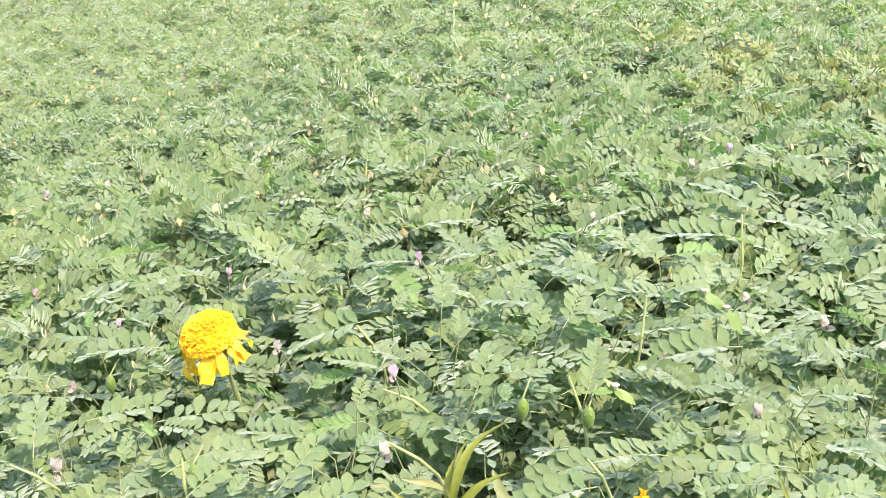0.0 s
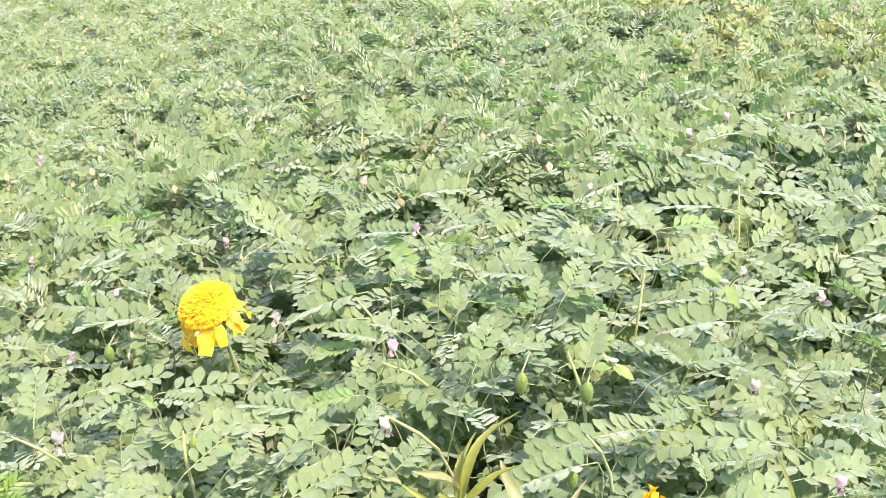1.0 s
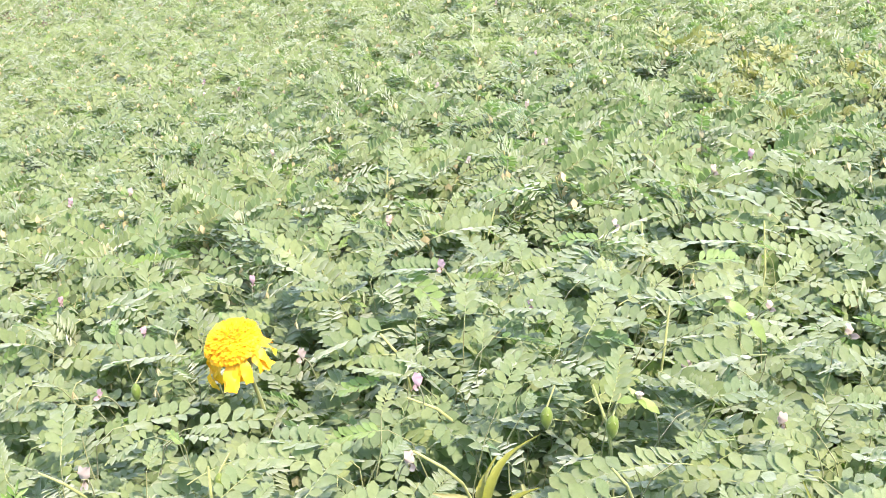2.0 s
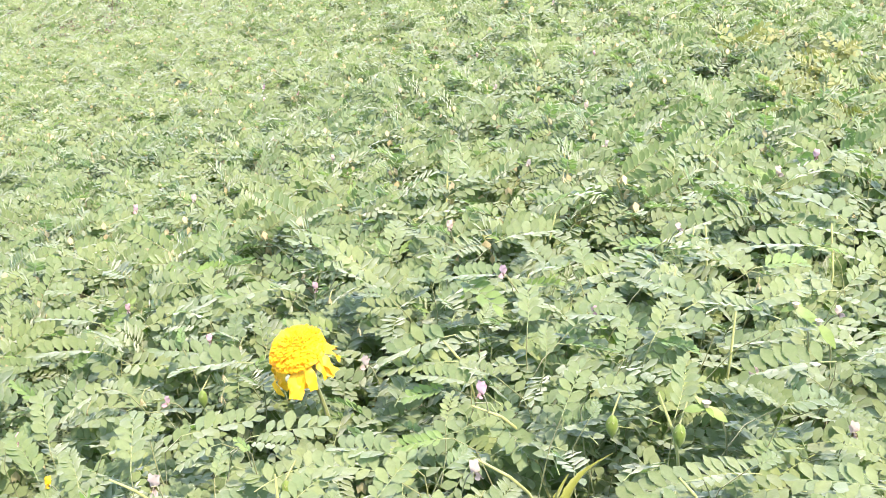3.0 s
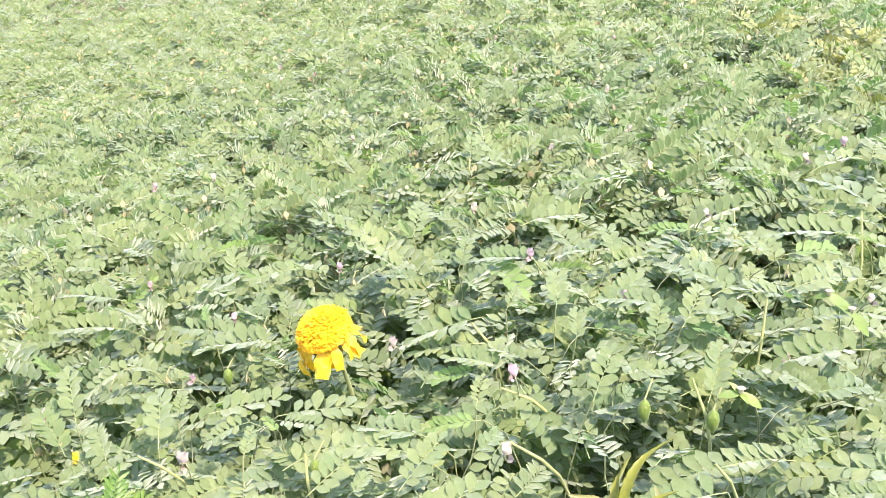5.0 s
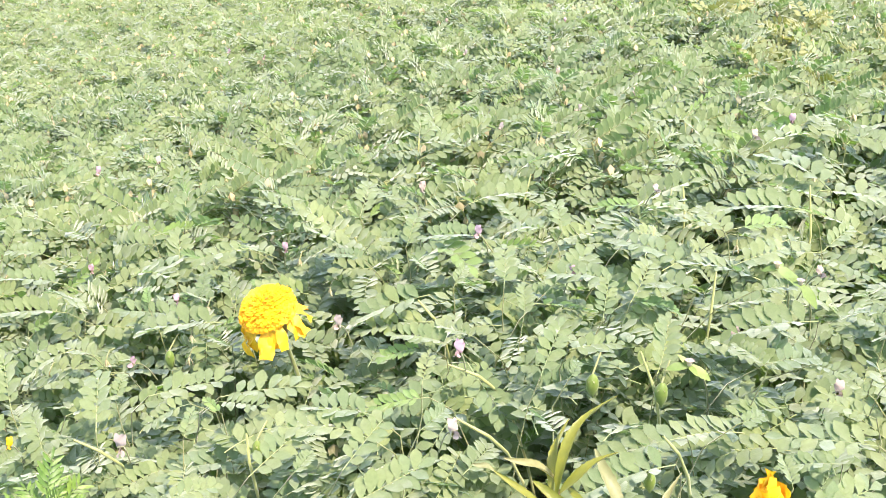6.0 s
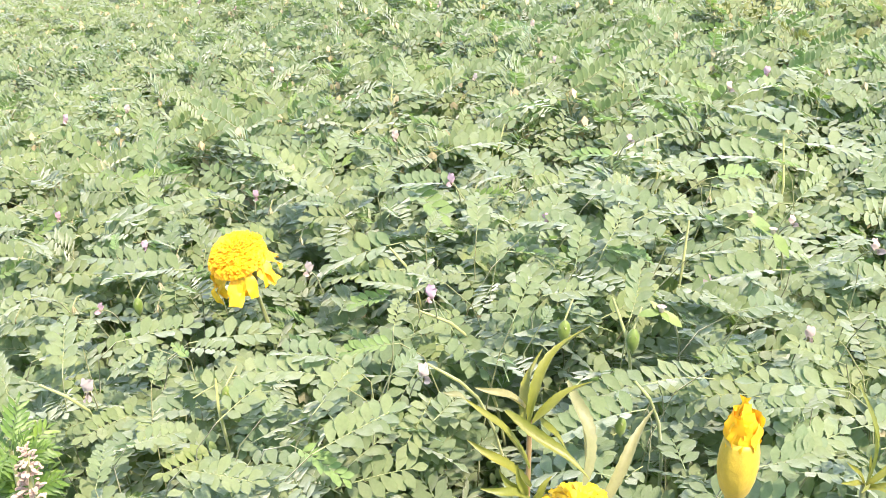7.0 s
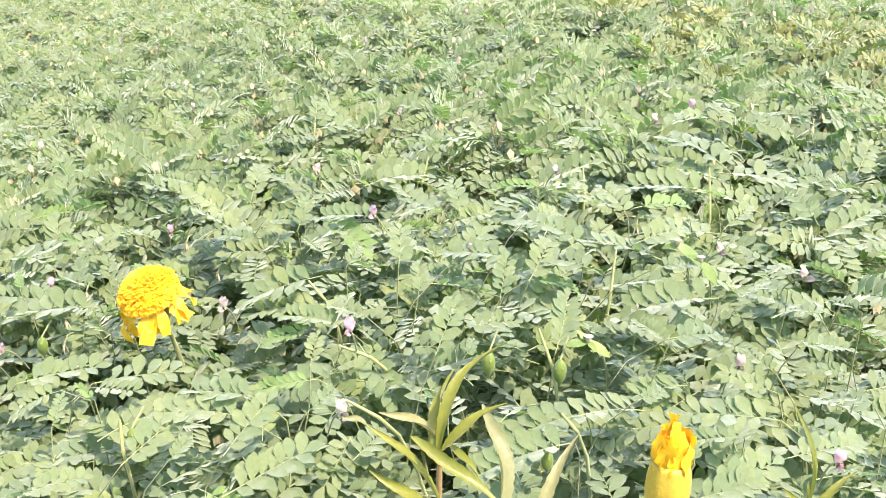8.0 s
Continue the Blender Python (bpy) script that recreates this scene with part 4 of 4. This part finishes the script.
def pea_flower(at, facing, size, r, mat, state=""):
    """A chickpea blossom: a broad standard, two wings, a keel, a green calyx and a thin stalk."""
    at = np.array(at, float)
    top = empty("chickpea_flower", at, state or "small pink chickpea blossom on a thin stalk", "flower", "chickpea blossoms")
    f = np.array(facing, float)
    rot = turn_to(f, (0, 0, 1))
    wide = lambda t: max(0.25, math.sin(math.pi * (0.12 + 0.8 * t)) ** 0.6)
    v, q = blade(size * 0.9, size * 0.8, wide, 0.6, -0.8, 0.06, 8, 0.4, r.uniform(0, 6))
    tip = turn_to(np.array([0.35, 0, 0.95]), (-0.9, 0, 0.3))
    link_mesh("standard_petal", (v @ tip.T) @ rot.T, q, [mat], top)
    for side in (1, -1):
        v, q = blade(size * 0.75, size * 0.42, wide, 0.3, 0.5, 0, 7, 0.1)
        link_mesh("wing_petal", ((v @ turn_to((0.9, 0.28 * side, 0.12), (0, side * 0.9, 0.4)).T)) @ rot.T, q, [mat], top)
    v, q = blade(size * 0.6, size * 0.34, wide, 0.9, -0.4, 0, 6)
    link_mesh("keel_petal", v @ rot.T + [0, 0, -size * 0.05], q, [PALE], top)
    v, q = lathe([(0.03, -0.35), (0.16, -0.25), (0.2, -0.05), (0.24, 0.12)], 10, 5, 0.15)
    link_mesh("calyx", (v * size @ turn_to((0, 0, -1), (1, 0, 0)).T) @ rot.T, q, [STEM], top)
    s = np.linspace(0, 1, 7)[:, None]
    path = -f * size * 0.3 * (1 - s) + (np.array([-f[0] * 0.012, 0.018, -0.03]) - f * 0.01) * s + [0, 0, 0.005] * np.sin(3.14 * s)
    v, q = tube(path, 0.0006, 5)
    link_mesh("stalk", v, q, [STEM], top)
    return top


def pod(at, size, r, mat, label):
    """A swollen hairy pod with a pointed beak and its papery calyx, hanging from a short stalk."""
    top = empty("chickpea_pod", at, label, "pod", "chickpea pods")
    prof = [(0.02, -0.62), (0.10, -0.5), (0.30, -0.28), (0.38, 0.0), (0.33, 0.25), (0.2, 0.42), (0.06, 0.5)]
    v, q = lathe(prof, 12)
    v = v * [0.72, 0.58, 1.0] + np.stack([0.1 * v[:, 2] ** 2, 0 * v[:, 2], 0 * v[:, 2]], -1)
    link_mesh("husk", v * size, q, [mat], top)
    for k in range(5):
        a = 1.2566 * k + r.uniform(-.2, .2)
        d = np.array([math.cos(a) * 0.7, math.sin(a) * 0.7, -0.6])
        b, bq = blade(size * 0.36, size * 0.14, lance, 0.2, 0.3, 0, 6)
        link_mesh("sepal", b @ turn_to(d, (math.cos(a), math.sin(a), 0.5)).T + [0, 0, size * 0.45], bq, [STEM], top)
    s = np.linspace(0, 1, 6)[:, None]
    v, q = tube(np.array([0, 0, size * 0.48]) * (1 - s) + np.array([0.006, 0.012, size * 1.1]) * s, 0.0007, 5)
    link_mesh("stalk", v, q, [STEM], top)
    return top


def wilted(at, r):
    """A withered blossom: a few papery straw strips hanging in a tuft."""
    top = empty("withered_flower", at, "withered straw-coloured chickpea blossom", "withered flower", "withered blossoms")
    for k in range(5):
        a = 1.2566 * k + r.uniform(-.4, .4)
        d = np.array([math.cos(a) * 0.35, math.sin(a) * 0.35, -0.9])
        b, bq = blade(r.uniform(0.006, 0.011), r.uniform(0.0014, 0.0026), lance, 0.5, r.uniform(-.4, .6), 0, 6)
        link_mesh("strip", b @ turn_to(d, (math.cos(a), math.sin(a), 0.5)).T, bq, [WILT], top)
    v, q = tube([(0, 0, 0), (0.002, 0.006, 0.006), (0.004, 0.014, 0.004)], 0.0007, 5)
    link_mesh("stalk", v, q, [STEM], top)


def broad_weed(at, leaves, r):
    """A small weed shoot: bright oval leaves under one tiny whitish flower head."""
    x, y, z = at
    foot = np.array([x + 0.02, y + 0.09, ground_z(x, y)])
    top = empty("weed", foot, "small weed shoot with bright oval leaves and a tiny white flower", "weed", "white-flowered weeds")
    rel = np.array(at) - foot
    s = np.linspace(0, 1, 9)[:, None]
    v, q = tube(2 * s * (1 - s) * (rel + [0.05, 0.07, -0.02]) + s * s * rel, np.linspace(0.0013, 0.0007, 9), 6)
    link_mesh("stem", v, q, [STEM], top)
    for dx, dy, dz, length in leaves:
        v, q = blade(length, length * 0.42, lance, 0.12, 0.35, 0.03, 11, 0.12, r.uniform(0, 6))
        link_mesh("leaf", v @ turn_to((dx, dy, dz), (0.1, -0.55, 0.8)).T + rel, q, [BROAD], top)
    for k in range(9):
        a = 0.698 * k
        v, q = blade(0.0032, 0.0018, petal_profile, 0.1, 0.4, 0, 5)
        link_mesh("petal", v @ turn_to((math.cos(a), math.sin(a), 0.5), (0, 0, 1)).T + rel + [0, 0, 0.003], q, [PALE], top)
    v, q = lathe([(0.0004, -0.001), (0.0018, 0.0005), (0.0020, 0.003), (0.0010, 0.0042), (0.0002, 0.0045)], 10)
    link_mesh("flower_head", v + rel, q, [WILT], top)


r = random.Random(77)
broad_weed((0.139, 0.620, 0.556), ((-1, -0.1, -0.05, 0.015), (0.9, -0.3, -0.45, 0.017), (-0.6, 0.3, 0.6, 0.010), (0.3, -0.8, -0.1, 0.010)), r)
broad_weed((0.226, 0.757, 0.566), ((0.9, -0.3, -0.5, 0.024), (-0.8, 0.2, -0.2, 0.012), (0.5, 0.8, 0.1, 0.014)), r)
broad_weed((0.238, 0.735, 0.562), ((0.7, -0.4, -0.75, 0.022), (-0.5, 0.7, 0.2, 0.012)), r)
marigold(MARIGOLD_HEAD, (-0.28, -0.26, 0.92), 0.0265, (-0.095, 0.835, ground_z(-0.095, 0.835)), 27, r,
         "golden yellow marigold bloom with drooping ray petals")
marigold((0.0478, 0.2690, 0.6680), (0.0, -0.2, 1.0), 0.0115, (0.047, 0.278, ground_z(0.047, 0.278)), 9, r,
         "bright yellow marigold bloom low beside the weed")
bud((0.0832, 0.2275, 0.7180), (0.082, 0.240, ground_z(0.082, 0.24)), r)
weed()
fern_spray((-0.284, 0.612, ground_z(-0.284, 0.612)), (-0.292, 0.604, 0.451), 30, 0.14, r, [FERN],
           "marigold shoot with feathery bright green leaves", 0.030)
shoot = empty("weed", (0.156, 0.326, ground_z(0.156, 0.326)), "yellow-green weed shoot with narrow grass-like leaves", "weed")
s = np.linspace(0, 1, 8)[:, None]
v, q = tube((np.array([0.1535, 0.3100, 0.6500]) - np.array(shoot.location)) * s, 0.0012, 5)
link_mesh("stem", v, q, [STEM], shoot, "thin green stem")
for dx, dy, dz, width, bow, face in ((-0.0040, 0.0115, 0.0360, 0.0046, 0.14, (0.6, -0.75, 0.25)), (0.0180, 0.0045, 0.0145, 0.0044, 0.05, (-0.3, -0.5, 0.8)),
                                     (-0.0085, -0.002, 0.0120, 0.0036, 0.08, (0.5, -0.6, 0.6)), (-0.0110, -0.006, 0.0060, 0.0040, 0.12, (0.2, -0.6, 0.8)),
                                     (-0.0050, -0.010, 0.0050, 0.0038, 0.15, (0.2, -0.4, 0.9)), (0.0060, -0.009, 0.0030, 0.0040, 0.15, (-0.2, -0.4, 0.9)),
                                     (0.0120, -0.004, 0.0040, 0.0034, 0.10, (-0.2, -0.6, 0.8)), (0.0020, 0.004, 0.0110, 0.0030, 0.06, (0.2, -0.9, 0.2))):
    strap_leaf((0.1535, 0.3100, 0.6495), (0.1535 + dx, 0.3100 + dy, 0.6495 + dz), width, bow, face, WEED, shoot, np.array(shoot.location))
pea_flower((-0.355, 0.693, 0.440), (0.2, -1, 0.3), 0.0085, r, GOLD, "small yellow blossom among the leaves")
seed_head((-0.165, 0.355, 0.624), (-0.165, 0.362, ground_z(-0.165, 0.362)), r)

for x, y, z, size in BLOSSOMS:
    pale = size < 0
    pea_flower((x, y, z), (r.uniform(-.6, .6), -1, r.uniform(-0.1, 0.35)), abs(size) * r.uniform(0.84, 0.98), r, PALE if pale else PINK,
               "pale whitish pink chickpea blossom, half closed" if pale else "")
for x, y, z, size in PODS:
    pod((x, y, z), size, r, POD, "hanging green chickpea pod with a pointed tip")
for k in range(52):
    y = 0.85 + 1.4 * r.random() ** 1.3
    x = r.uniform(-1, 1) * (0.1 + 0.40 * y)
    wilted((x, y, canopy(x, y) + r.uniform(-0.035, 0.005)), r)
for k in range(34):
    y = 0.95 + 2.2 * r.random()
    x = r.uniform(-1, 1) * (0.1 + 0.42 * y)
    pea_flower((x, y, canopy(x, y) + r.uniform(-0.02, 0.01)), (r.uniform(-.8, .8), -1, r.uniform(0, 0.5)), r.uniform(0.008, 0.012), r,
               PALE if r.random() < 0.7 else PINK)
